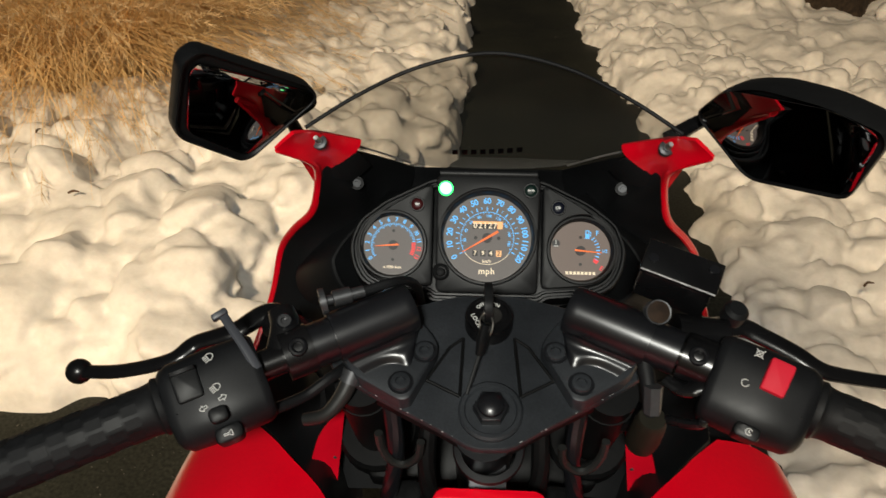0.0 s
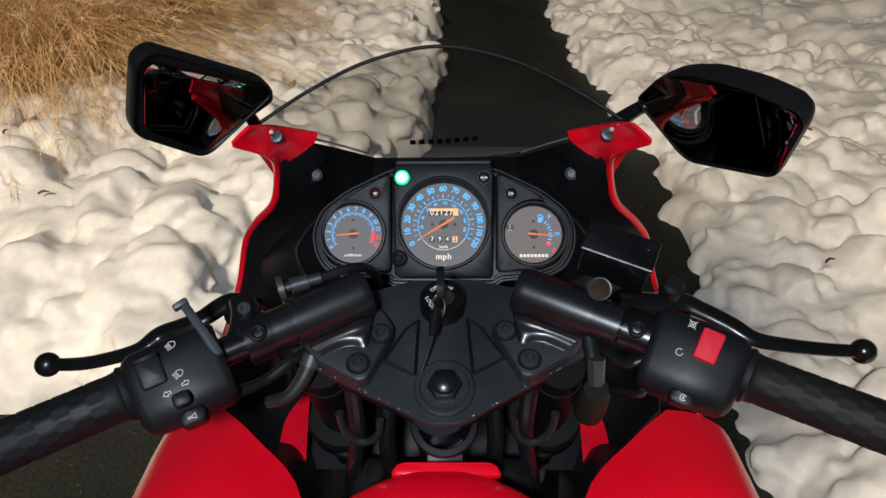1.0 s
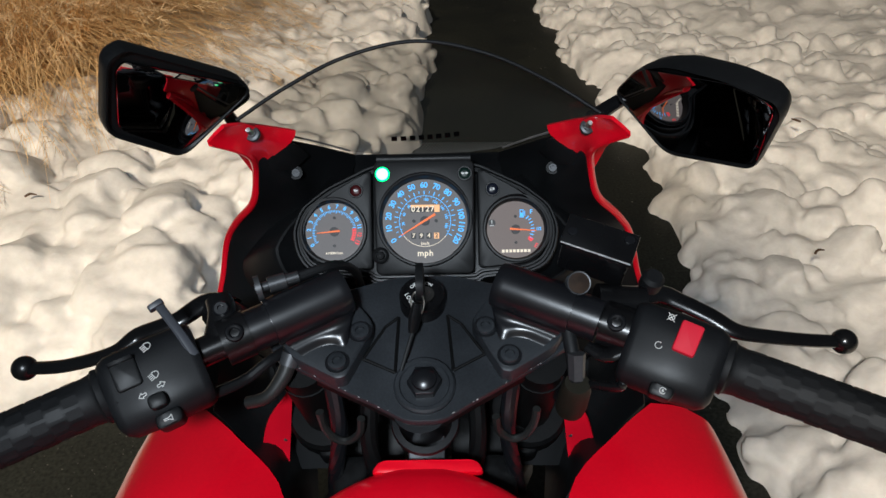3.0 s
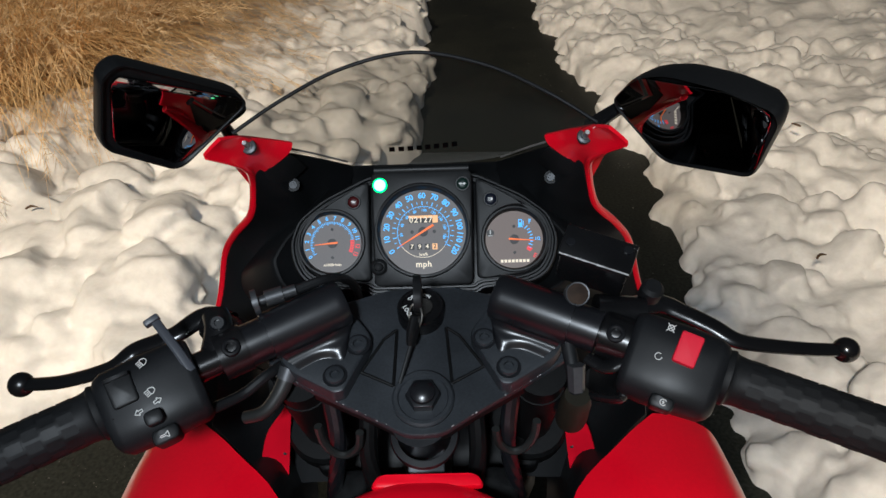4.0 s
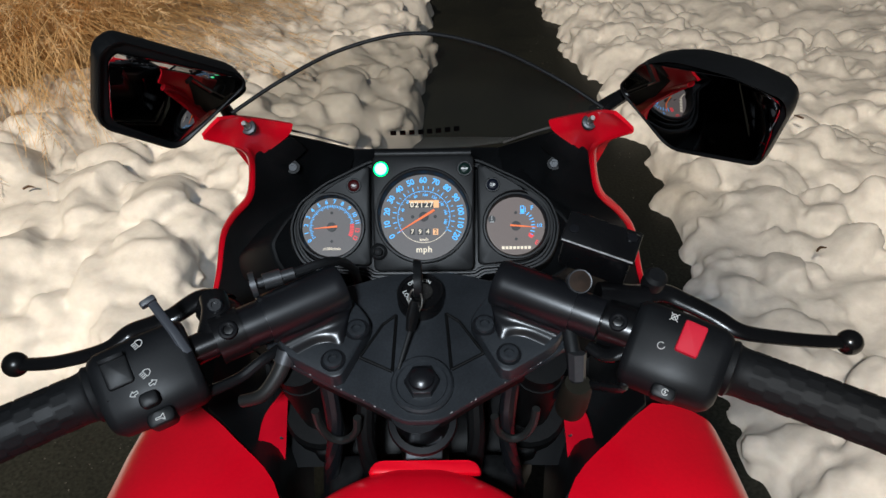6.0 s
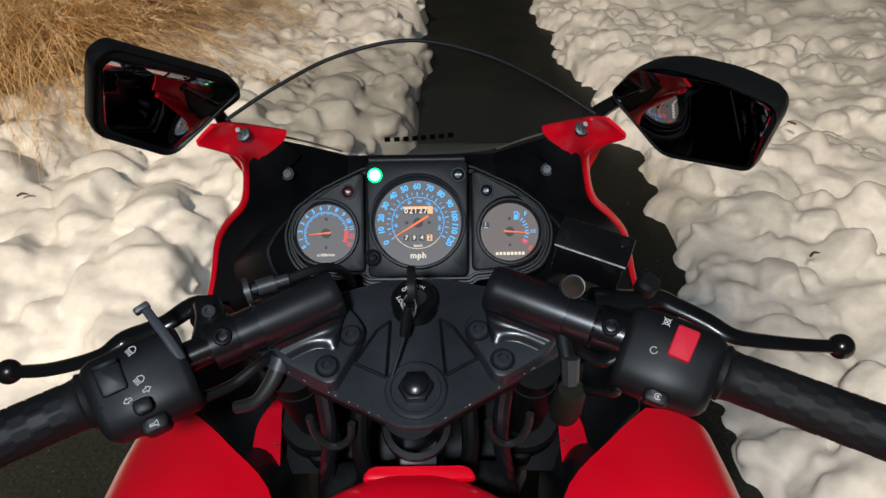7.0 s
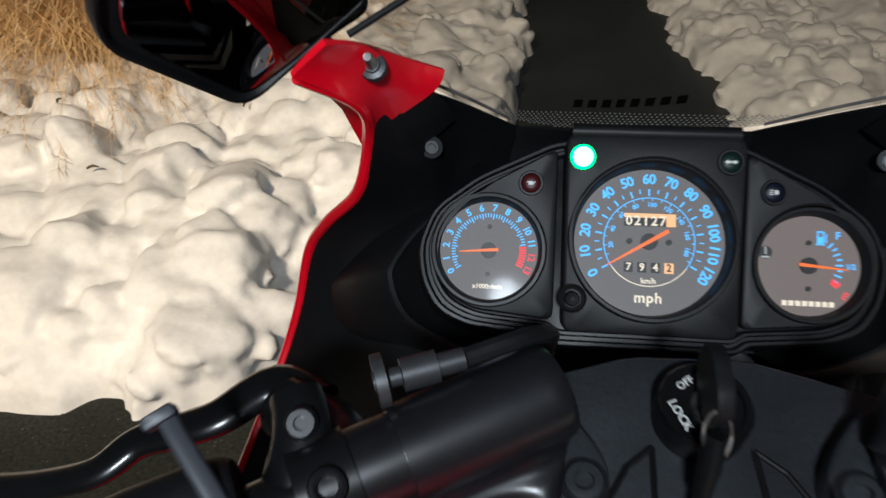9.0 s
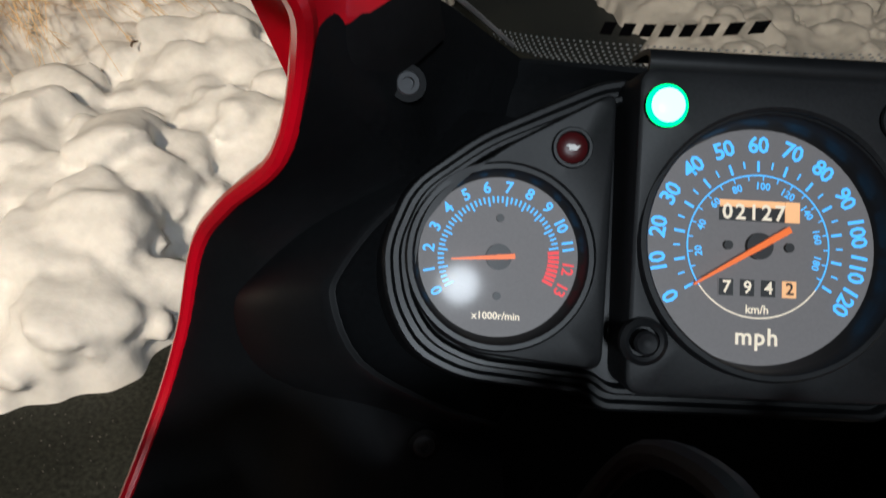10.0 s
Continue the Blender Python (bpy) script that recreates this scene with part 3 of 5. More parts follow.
def bike_gauges():
    edge = [(-0.0511, 0.0574), (-0.0961, 0.0353), (-0.1206, 0.0159), (-0.1285, -0.0063), (-0.1255, -0.0265), (-0.1165, -0.0425), (-0.1000, -0.0505), (-0.0560, -0.0545), (-0.0500, -0.0595)]
    edge = edge + [mirrored((x, y, 0))[:2] for x, y in edge[::-1]]
    edge = [(p.x, p.y) for p in rounded([(x, y, 0) for x, y in edge], 0.008)]
    cluster = part("instrument_panel", plate(edge, -0.055, -0.0165, G, 0.002), BLACK_PLASTIC, bike, "black plastic instrument cluster with three dials")
    # Stepped rim round the whole cluster.
    bm, prev = bmesh.new(), None
    for inset, h in ((-0.004, -0.040), (0.0, -0.013), (0.0004, -0.0112), (0.0014, -0.0102), (0.0030, -0.0102), (0.0036, -0.0112), (0.0040, -0.0140), (0.0058, -0.0140), (0.0062, -0.0095), (0.0070, -0.0080), (0.0084, -0.0080), (0.0090, -0.0095), (0.0094, -0.0175)):
        now = [bm.verts.new(G @ Vector((x * (1 - inset / 0.1285), y * (1 - inset / 0.0585), h))) for x, y in edge]
        if prev:
            for j in range(len(now)):
                bm.faces.new((prev[j], prev[(j + 1) % len(now)], now[(j + 1) % len(now)], now[j]))
        prev = now
    part("stepped_rim", bm, BLACK_PLASTIC, cluster)
    fold = [(-0.0794, 0.0425), (-0.1071, 0.0231), (-0.1281, 0.0048), (-0.1418, -0.0143), (-0.1443, -0.0263), (-0.1336, -0.0472), (-0.1073, -0.0609), (-0.0834, -0.0677)]
    for s in (1, -1):
        rows = [[tuple(G @ Vector((s * u * f, v * f, h))) for u, v in fold] for f, h in ((0.86, -0.047), (0.98, -0.026), (1.0, -0.022), (1.04, -0.024), (1.20, -0.047), (1.36, -0.077))]
        part("cluster_cowl", sheet(rows, 0.002, 4), BLACK_PLASTIC, cluster)
    centre = [(-0.0470, 0.0555), (0.0470, 0.0555), (0.0458, -0.0508), (-0.0458, -0.0508)]
    part("centre_plate", holed_plate(centre, (0, 0.0005, 0.0432), -0.030, 0.0, CENTRE), PANEL_PLASTIC, cluster)
    # Hood over the centre plate's upper edge, below the windscreen.
    hood = [[CENTRE @ Vector((x, y, h)) for x in (-0.044, -0.022, 0, 0.022, 0.044)] for y, h in ((0.0535, -0.0016), (0.058, 0.0), (0.062, -0.004), (0.063, -0.022))]
    part("hood", sheet(hood, 0.002, 4), BLACK_PLASTIC, cluster)
    for s in (-1, 1):
        o = [(s * 0.0505, 0.0509), (s * 0.0500, -0.0456), (s * 0.0954, -0.0412), (s * 0.1095, -0.0333), (s * 0.1173, -0.0174), (s * 0.1152, 0.0015), (s * 0.1035, 0.0170), (s * 0.0867, 0.0306)]
        part("side_plate", holed_plate(o[::s], (s * 0.0868, -0.0075, 0.0310), -0.012, 0.0, SIDE), PANEL_PLASTIC, cluster)
    # Speedometer.
    dial("dial_face", SPEED, 0.0405, cluster, 0.0120)

    def ang(k):
        return 211.5 - 241 * k / 120
    part("figure_ticks", ticks(SPEED, [(ang(k), 0.0255 if k % 10 == 0 else 0.0268, 0.0292, 0.0009 if k % 10 == 0 else 0.0006) for k in range(0, 121, 5)]), BLUE_PRINT, cluster, "", 0)
    part("scale_ring", arc(SPEED, 0.0243, 215, -35, 0.0005), BLUE_PRINT, cluster, "", 0)
    part("lower_ring", arc(SPEED, 0.0243, 215, 325, 0.0005), CREAM_PRINT, cluster, "", 0)
    part("inner_ticks", ticks(SPEED, [(ang(k / 1.609), 0.0225, 0.0243, 0.0004) for k in range(0, 191, 10)]), BLUE_PRINT, cluster, "", 0)
    for k in range(0, 121, 10):
        a = radians(ang(k))
        part("figure", writing(str(k), 0.0078, SPEED @ pose(0.0345 * math.cos(a), 0.0345 * math.sin(a), 0.0005, 0, 0, ang(k) - 90), 0.9), BLUE_PRINT, cluster)
    for k in range(20, 181, 20):
        a = radians(ang(k / 1.609))
        part("small_figure", writing(str(k), 0.0035, SPEED @ pose(0.0205 * math.cos(a), 0.0205 * math.sin(a), 0.0005, 0, 0, math.degrees(a) - 90)), BLUE_PRINT, cluster)
    part("unit_letters", writing("mph", 0.0080, SPEED @ pose(0, -0.0308, 0.0005), 1.1), CREAM_PRINT, cluster)
    part("unit_letters", writing("km/h", 0.0040, SPEED @ pose(0, -0.0215, 0.0005)), CREAM_PRINT, cluster)
    odo = part("odometer", plate(rect(-0.0135, 0.0140, 0.0085, 0.0155), -0.0002, 0.0005, SPEED), DRUM, cluster)
    part("amber_strip", plate(rect(-0.0135, 0.0088, 0.0132, 0.0155), 0.0005, 0.0008, SPEED), AMBER_WINDOW, odo)
    part("amber_drum", plate(rect(0.0090, 0.0140, 0.0085, 0.0155), 0.0005, 0.0008, SPEED), AMBER_WINDOW, odo)
    for i, ch in enumerate("02127"):
        part("digit", writing(ch, 0.0074, SPEED @ pose(-0.0110 + i * 0.0045, 0.0112, 0.0011)), CREAM_PRINT, odo)
    trip = part("trip_counter", plate(rect(-0.0135, 0.0140, -0.0175, -0.0110), -0.0002, 0.0005, SPEED), DIAL, cluster)
    for i, ch in enumerate("7942"):
        x = -0.0108 + i * 0.0072
        part("drum", plate(rect(x - 0.0024, x + 0.0024, -0.0170, -0.0114), 0.0005, 0.0008, SPEED), AMBER_WINDOW if i == 3 else DRUM, trip)
        part("digit", writing(ch, 0.0058, SPEED @ pose(x, -0.0142, 0.0011)), DRUM if i == 3 else CREAM_PRINT, trip)
    for x in (-0.0105, 0.0105):
        part("dial_peg", lathe([(0.0016, 0), (0.0016, 0.0014), (0, 0.0014)], SPEED @ pose(x, 0, 0), 12), DRUM, cluster)
    needle(SPEED, 211.5, 0.0265, 0.0115, 0.0011, cluster)
    # Tachometer.
    dial("dial_face", TACH, 0.0280, cluster, 0.0075)

    def rpm(k):
        return 211 - 236 * k / 13
    part("figure_ticks", ticks(TACH, [(rpm(k / 4), 0.0178 if k % 4 == 0 else 0.0189, 0.0211, 0.0006) for k in range(0, 45)]), BLUE_PRINT, cluster, "", 0)
    part("red_ticks", ticks(TACH, [(rpm(k / 4), 0.0172, 0.0211, 0.0011) for k in range(45, 53)]), RED_PRINT, cluster, "", 0)
    for k in range(14):
        a = radians(rpm(k))
        part("figure", writing(str(k), 0.0056, TACH @ pose(0.0242 * math.cos(a), 0.0242 * math.sin(a), 0.0005, 0, 0, rpm(k) - 90), 0.85), RED_PRINT if k > 11 else BLUE_PRINT, cluster)
    part("unit_letters", writing("x1000r/min", 0.0036, TACH @ pose(0, -0.0205, 0.0005)), CREAM_PRINT, cluster)
    for y in (-0.0135, 0.0135):
        part("dial_peg", lathe([(0.0014, 0), (0.0014, 0.0014), (0, 0.0014)], TACH @ pose(0, y, 0), 12), DRUM, cluster)
    needle(TACH, 185, 0.0165, 0.0055, 0.0009, cluster)
    # Fuel gauge.
    dial("dial_face", FUEL, 0.0274, cluster, 0.0073, WARM_DIAL)
    part("figure_ticks", ticks(FUEL, [(45 - 10.5 * k, 0.0152 if k % 2 else 0.0142, 0.0180, 0.0009) for k in range(8)]), BLUE_PRINT, cluster, "", 0)
    part("red_ticks", ticks(FUEL, [(-31, 0.0142, 0.0192, 0.0022), (-37, 0.0147, 0.0187, 0.0016)]), RED_PRINT, cluster, "", 0)
    part("figure", writing("F", 0.0058, FUEL @ pose(0.0152, 0.0167, 0.0005)), BLUE_PRINT, cluster)
    part("figure", writing("1/2", 0.0042, FUEL @ pose(0.0220, 0.0002, 0.0005)), BLUE_PRINT, cluster)
    part("figure", writing("E", 0.0058, FUEL @ pose(0.0190, -0.0157, 0.0005, 0, 0, -30)), RED_PRINT, cluster)
    pump = bmesh.new()
    pm = FUEL @ pose(0.0066, 0.0157, 0)
    for q in (rect(-0.0022, 0.0014, -0.0034, 0.0002), rect(-0.0022, -0.0015, 0.0002, 0.0034), rect(0.0007, 0.0014, 0.0002, 0.0034), rect(-0.0015, 0.0007, 0.0027, 0.0034), rect(-0.0028, 0.0020, -0.0042, -0.0036), rect(0.0022, 0.0028, -0.0028, 0.0022)):
        plate(q, 0.0003, 0.0006, pm, bm=pump)
    part("pump_icon", pump, BLUE_PRINT, cluster, "", 0)
    temp = bmesh.new()
    for q in (rect(-0.0005, 0.0005, -0.001, 0.003), rect(-0.002, 0.002, -0.003, -0.002)):
        plate(q, 0.0006, 0.0009, FUEL @ pose(-0.0225, 0.0065, 0), bm=temp)
    part("temperature_lamp", lathe([(0.0036, 0.0002), (0.0036, 0.0006), (0, 0.0006)], FUEL @ pose(-0.0225, 0.0065, 0), 20), DRUM, cluster)
    part("temperature_icon", temp, WHITE_PRINT, cluster, "", 0)
    for i in range(8):
        x = -0.0135 + i * 0.0035
        part("printed_bar", plate(rect(x, x + 0.0026, -0.0014, 0.0014), 0.0003, 0.0006, FUEL @ pose(0, -0.0205, 0)), CREAM_PRINT, cluster, "", 0)
    for y in (-0.0125, 0.0125):
        part("dial_peg", lathe([(0.0014, 0), (0.0014, 0.0014), (0, 0.0014)], FUEL @ pose(0, y, 0), 12), DRUM, cluster)
    needle(FUEL, -5, 0.0195, 0.0055, 0.0009, cluster)
    # Warning lamps and the trip knob.
    for name, m, mat, label in (("neutral_lamp", CENTRE @ pose(-0.0384, 0.0430, 0), GREEN_GLOW, "glowing green neutral lamp"), ("turn_lamp", CENTRE @ pose(0.0381, 0.0426, 0), DARK_GREEN_LENS, "unlit turn signal lamp"),
                                ("oil_lamp", SIDE @ pose(-0.0651, 0.0303, 0), DARK_RED_LENS, "unlit dark red oil lamp"), ("beam_lamp", SIDE @ pose(0.0643, 0.0295, 0), DARK_BLUE_LENS, "unlit high beam lamp")):
        well = part(name, lathe([(0.0050, 0.0002), (0.0064, 0.0002), (0.0070, 0.0010), (0.0066, 0.0018), (0.0056, 0.0018), (0.0050, 0.0002)], m, 28), BLACK_PLASTIC, cluster, label)
        if name == "neutral_lamp":
            part("lamp_lens", lathe([(0.0068, 0.0019), (0.0062, 0.0028), (0.0054, 0.0033)], m, 32), mat, well)
            part("lamp_core", lathe([(0.0055, 0.0032), (0.0042, 0.0039), (0.0022, 0.0043), (0, 0.0044)], m, 32), GREEN_CORE, well)
        else:
            part("lamp_lens", lathe([(0.0053, 0.0006), (0.0044, 0.0014), (0.0022, 0.0018), (0, 0.0018)], m, 24), mat, well)
            part("lamp_icon", symbol(m @ pose(0, 0, 0.0019), name, bmesh.new()), WHITE_PRINT, well, "", 0)
    km = CENTRE @ pose(-0.0412, -0.0325, 0)
    knob = part("trip_knob", lathe([(0.0078, 0), (0.0078, 0.003), (0.0062, 0.004), (0.005, 0.0035), (0.005, 0.001)], km, 28), BLACK_PLASTIC, cluster)
    part("knob_cap", lathe([(0.0040, 0), (0.0040, 0.0055), (0.0032, 0.0065), (0.0016, 0.0060), (0, 0.0055)], km, 24), RUBBER, knob)
    # Bracket below the cluster.
    part("cluster_bracket", plate([(-0.10, -0.060), (0.10, -0.060), (0.085, -0.020), (-0.085, -0.020)], -0.085, -0.055, G, 0.004, 0.01), BLACK_PLASTIC, cluster)


C = axes((0.0035, 0.345, 0.990), (1, 0, 0), (0, -math.sin(radians(15)), math.cos(radians(15)))) @ pose(0, 0, 0, 0, 0, 1.6)
TURNED = Matrix.Translation((0.0035, 0.345, 0)) @ pose(0, 0, 0, 0, 0, 1.6) @ Matrix.Translation((0, -0.345, 0))


def bike_steering():
    half = [(0.0125, -0.0275), (0.0377, -0.0120), (0.0656, 0.0030), (0.0965, 0.0205), (0.112, 0.031), (0.124, 0.050), (0.105, 0.075), (0.050, 0.092), (0.024, 0.100)]
    outline = half + [mirrored((x, y, 0))[:2] for x, y in half[::-1]]
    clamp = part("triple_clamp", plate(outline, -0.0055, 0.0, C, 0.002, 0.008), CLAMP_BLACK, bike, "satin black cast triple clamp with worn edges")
    # Underside's shade is put into the body's colour, darker than the plate.
    part("clamp_body", plate([(x * 0.96, y * 0.94 + 0.003) for x, y in outline], -0.022, -0.0050, C, 0.002, 0.008), SHADE_BLACK, clamp)
    nut = part("stem_cap", lathe([(0.0225, -0.004), (0.0225, 0.003), (0.021, 0.0045), (0.0185, 0.0045), (0.0175, 0.003), (0, 0.003)], C, 40), CLAMP_BLACK, clamp)
    hexa = [(0.0125 * math.cos(math.pi / 3 * k), 0.0125 * math.sin(math.pi / 3 * k)) for k in range(6)]
    part("stem_nut", plate(hexa, 0.003, 0.010, C, 0.0012), SATIN_BLACK, nut)
    part("stem_dome", lathe([(0.0092, 0.0095), (0.0088, 0.0125), (0.0065, 0.0145), (0.003, 0.0155), (0, 0.0157)], C, 28), SATIN_BLACK, nut)
    # Paint chipped to bare metal along the clamp's rear edges.
    rng = random.Random(4)
    chips = bmesh.new()
    for _ in range(20):
        t = rng.random() ** 0.8
        side_x = rng.choice((-1, 1))
        px, py = 0.016 + 0.080 * t, -0.0250 + 0.0450 * t
        q = C @ pose(side_x * px, py + rng.uniform(0.0004, 0.0014), 0.0002, 0, 0, side_x * 32)
        ln_, w_ = rng.uniform(0.0002, 0.0009), rng.uniform(0.00015, 0.0004)
        plate([(-ln_, -w_), (ln_, -w_ * 0.6), (ln_ * 0.7, w_), (-ln_ * 0.8, w_ * 0.7)], -0.0006, 0.00015, q, bm=chips)
    tagged(part("paint_chips", chips, CHIP_GLINT_GREY, clamp, "small bare metal chips in the paint", 0), kind="stuff")
    for s in (-1, 1):
        pocket = [(s * 0.0190, 0.0600), (s * 0.0290, 0.0520), (s * 0.0455, 0.0245), (s * 0.0215, 0.0118)]
        ring = [tuple(C @ Vector((x, y, 0.0004))) for x, y in pocket]
        closed = ring + ring[:1]
        bm = bmesh.new()
        for a, b in zip(closed, closed[1:]):
            tube([a, b], 0.0013, 8, 1, up=tuple(C.to_3x3() @ Vector((0, 0, 1))), bm=bm)
        # Dark bead drawn for the groove, crease shade in its colour.
        part("pocket_groove", bm, SHADE_BLACK, clamp)
        part("pocket", plate(pocket[::s], 0.0002, 0.0006, C, 0, 0.003), CLAMP_BLACK, clamp)
        # Handlebar half: flange, casting, bar, grip.
        bar = empty("handlebar")
        bar.parent = bike
        bar["label"] = "black clip-on handlebar half"
        fl = [(s * 0.0420, 0.0570), (s * 0.0360, 0.0455), (s * 0.0560, 0.0030), (s * 0.0625, 0.0015), (s * 0.0985, 0.0225), (s * 0.1110, 0.0450), (s * 0.0740, 0.0720), (s * 0.0560, 0.0740)]
        part("flange", plate(fl[::s], -0.004, 0.013, C, 0.003, 0.010), CLAMP_BLACK, bar)
        d = TURNED.to_3x3() @ Vector((s * 0.885, -0.460, -0.10)).normalized()
        o = TURNED @ Vector((s * 0.052, 0.406, 1.036))
        part("casting", tube([o + d * 0.006, o + d * 0.012, o + d * 0.03, o + d * 0.066], [0.0168, 0.0182, 0.0182, 0.0178], 28, 6), SATIN_BLACK, bar)
        # Wall that drops from the front of the casting and flares out over the flange.
        flange_up, back = C.to_3x3() @ Vector((0, 0, 1)), C.to_3x3() @ Vector((0, -1, 0))
        front = back * 0.94 + flange_up * 0.34
        front = (front - d * front.dot(d)).normalized()
        upper = [o + d * t + front * 0.0160 for t in (0.007, 0.012, 0.022, 0.034, 0.048, 0.064)]
        lower = [C @ Vector((s * x, y, 0.0134)) for x, y in ((0.0535, 0.0500), (0.0545, 0.0365), (0.0575, 0.0280), (0.0660, 0.0300), (0.0750, 0.0290), (0.0880, 0.0215))]
        foot = [p + flange_up * (q - p).dot(flange_up) for p, q in zip(upper, lower)]
        web = [[o + d * t + (front * 0.75 + flange_up * 0.66) * 0.0135 for t in (0.007, 0.012, 0.022, 0.034, 0.048, 0.064)], upper,
               [p.lerp(w, 0.55).lerp(q, 0.22) for p, w, q in zip(upper, foot, lower)],
               [w.lerp(q, 0.62) + flange_up * 0.0045 for w, q in zip(foot, lower)], [w.lerp(q, 0.90) + flange_up * 0.0009 for w, q in zip(foot, lower)], lower]
        part("web", sheet(web, 0.002, 4), SATIN_BLACK, bar)
        part("collar", tube([o + d * 0.064, o + d * 0.086], 0.0158, 24, 1), SATIN_BLACK, bar)
        part("bar_tube", tube([o + d * 0.08, o + d * 0.30], 0.0108, 20, 1), GLOSS_BLACK, bar)
        g0 = 0.172 if s > 0 else 0.182
        part("grip", tube([o + d * g0, o + d * (g0 + 0.004), o + d * (g0 + 0.012), o + d * (g0 + 0.06), o + d * (g0 + 0.115), o + d * (g0 + 0.118)],
                          [0.0185, 0.0195, 0.0168, 0.0164, 0.0168, 0.0155], 24, 5), RUBBER, bar, "black ribbed rubber grip")
        tread = bmesh.new()
        gx = axes(o + d * (g0 + 0.014), (0, 0, 1), d)
        for ring_k in range(9):
            for a in range(12):
                turn = 30 * a + (15 if ring_k % 2 else 0)
                plate([(-0.0032, -0.0046), (0.0032, -0.0046), (0.0032, 0.0046), (-0.0032, 0.0046)], 0.0, 0.00009, gx @ pose(0, 0, 0.006 + ring_k * 0.0108, 0, 0, turn) @ pose(0, 0, 0, 0, 90, 0) @ pose(0, 0, 0.0166, 0, 0, 90), bm=tread)
        part("grip_tread", tread, RUBBER, bar, "shallow raised blocks in the rubber", 0)
        part("bar_end", lathe([(0.0150, 0), (0.0150, 0.010), (0.012, 0.013), (0, 0.013)], axes(o + d * (g0 + 0.118), (0, 0, 1), d), 24), SATIN_BLACK, bar)
        # Bolts on the flange.
        for bx, by in ((0.0468, 0.0405), (0.0625, 0.0155)):
            cm = C @ pose(s * bx, by, 0.013)
            b = part("flange_bolt", lathe([(0.0072, -0.002), (0.0072, 0.0016), (0.0066, 0.0026), (0.0045, 0.0030), (0.0036, 0.0030), (0.0034, 0.0005), (0, 0.0005)], cm, 24), CLAMP_BLACK, bar)
            part("washer", lathe([(0.0072, -0.001), (0.0092, -0.001), (0.0090, 0.0006), (0.0072, 0.0006)], cm, 24), SATIN_BLACK, b)
        # Direction from the bar towards the rider, square to the bar.
        face = Vector((-s * 0.1, -0.62, 0.78))
        face = (face - d * face.dot(d)).normalized()
        perch_o = o + d * (0.088 if s > 0 else 0.082)
        perch = part("lever_perch", tube([perch_o, perch_o + d * 0.020], 0.0172, 20, 1), GLOSS_BLACK, bar)
        pm = axes(perch_o + d * 0.010 + face * 0.017, d, face)
        part("clamp_bolt", lathe([(0.0065, -0.004), (0.0065, 0.0015), (0.0060, 0.0026), (0.0046, 0.0032), (0.0034, 0.0026), (0.0030, -0.002), (0, -0.002)], pm, 18), WEB_BLACK, perch)
        piv = Vector((s * 0.158, 0.400, 1.018))
        part("perch_arm", tube([perch_o + d * 0.01, perch_o + d * 0.012 + Vector((0, 0.022, -0.004)), piv], [0.014, 0.013, 0.012], 14, 5), GLOSS_BLACK, perch)
        if s > 0:
            lever = [(0.150, 0.402, 1.020), (0.183, 0.411, 1.018), (0.201, 0.405, 1.014), (0.221, 0.394, 1.009), (0.236, 0.384, 1.004), (0.254, 0.382, 1.000), (0.292, 0.382, 0.994), (0.322, 0.383, 0.991)]
        else:
            lever = [(-0.145, 0.400, 1.020), (-0.165, 0.411, 1.018), (-0.184, 0.396, 1.014), (-0.200, 0.391, 1.010), (-0.216, 0.387, 1.006), (-0.232, 0.375, 1.000), (-0.272, 0.374, 0.988), (-0.310, 0.381, 0.979)]
        lv = part("lever", tube(lever, [0.011, 0.0095, 0.0085, 0.0082, 0.0078, 0.0070, 0.0066, 0.0060], 12, 6, 0.62), GLOSS_BLACK, bar, "gloss black ball-ended lever")
        ball = bmesh.new()
        bmesh.ops.create_uvsphere(ball, u_segments=18, v_segments=12, radius=0.0098, matrix=Matrix.Translation(Vector(lever[-1])))
        part("lever_ball", ball, GLOSS_BLACK, lv)
        switch_block(bar, s, o, d, face)


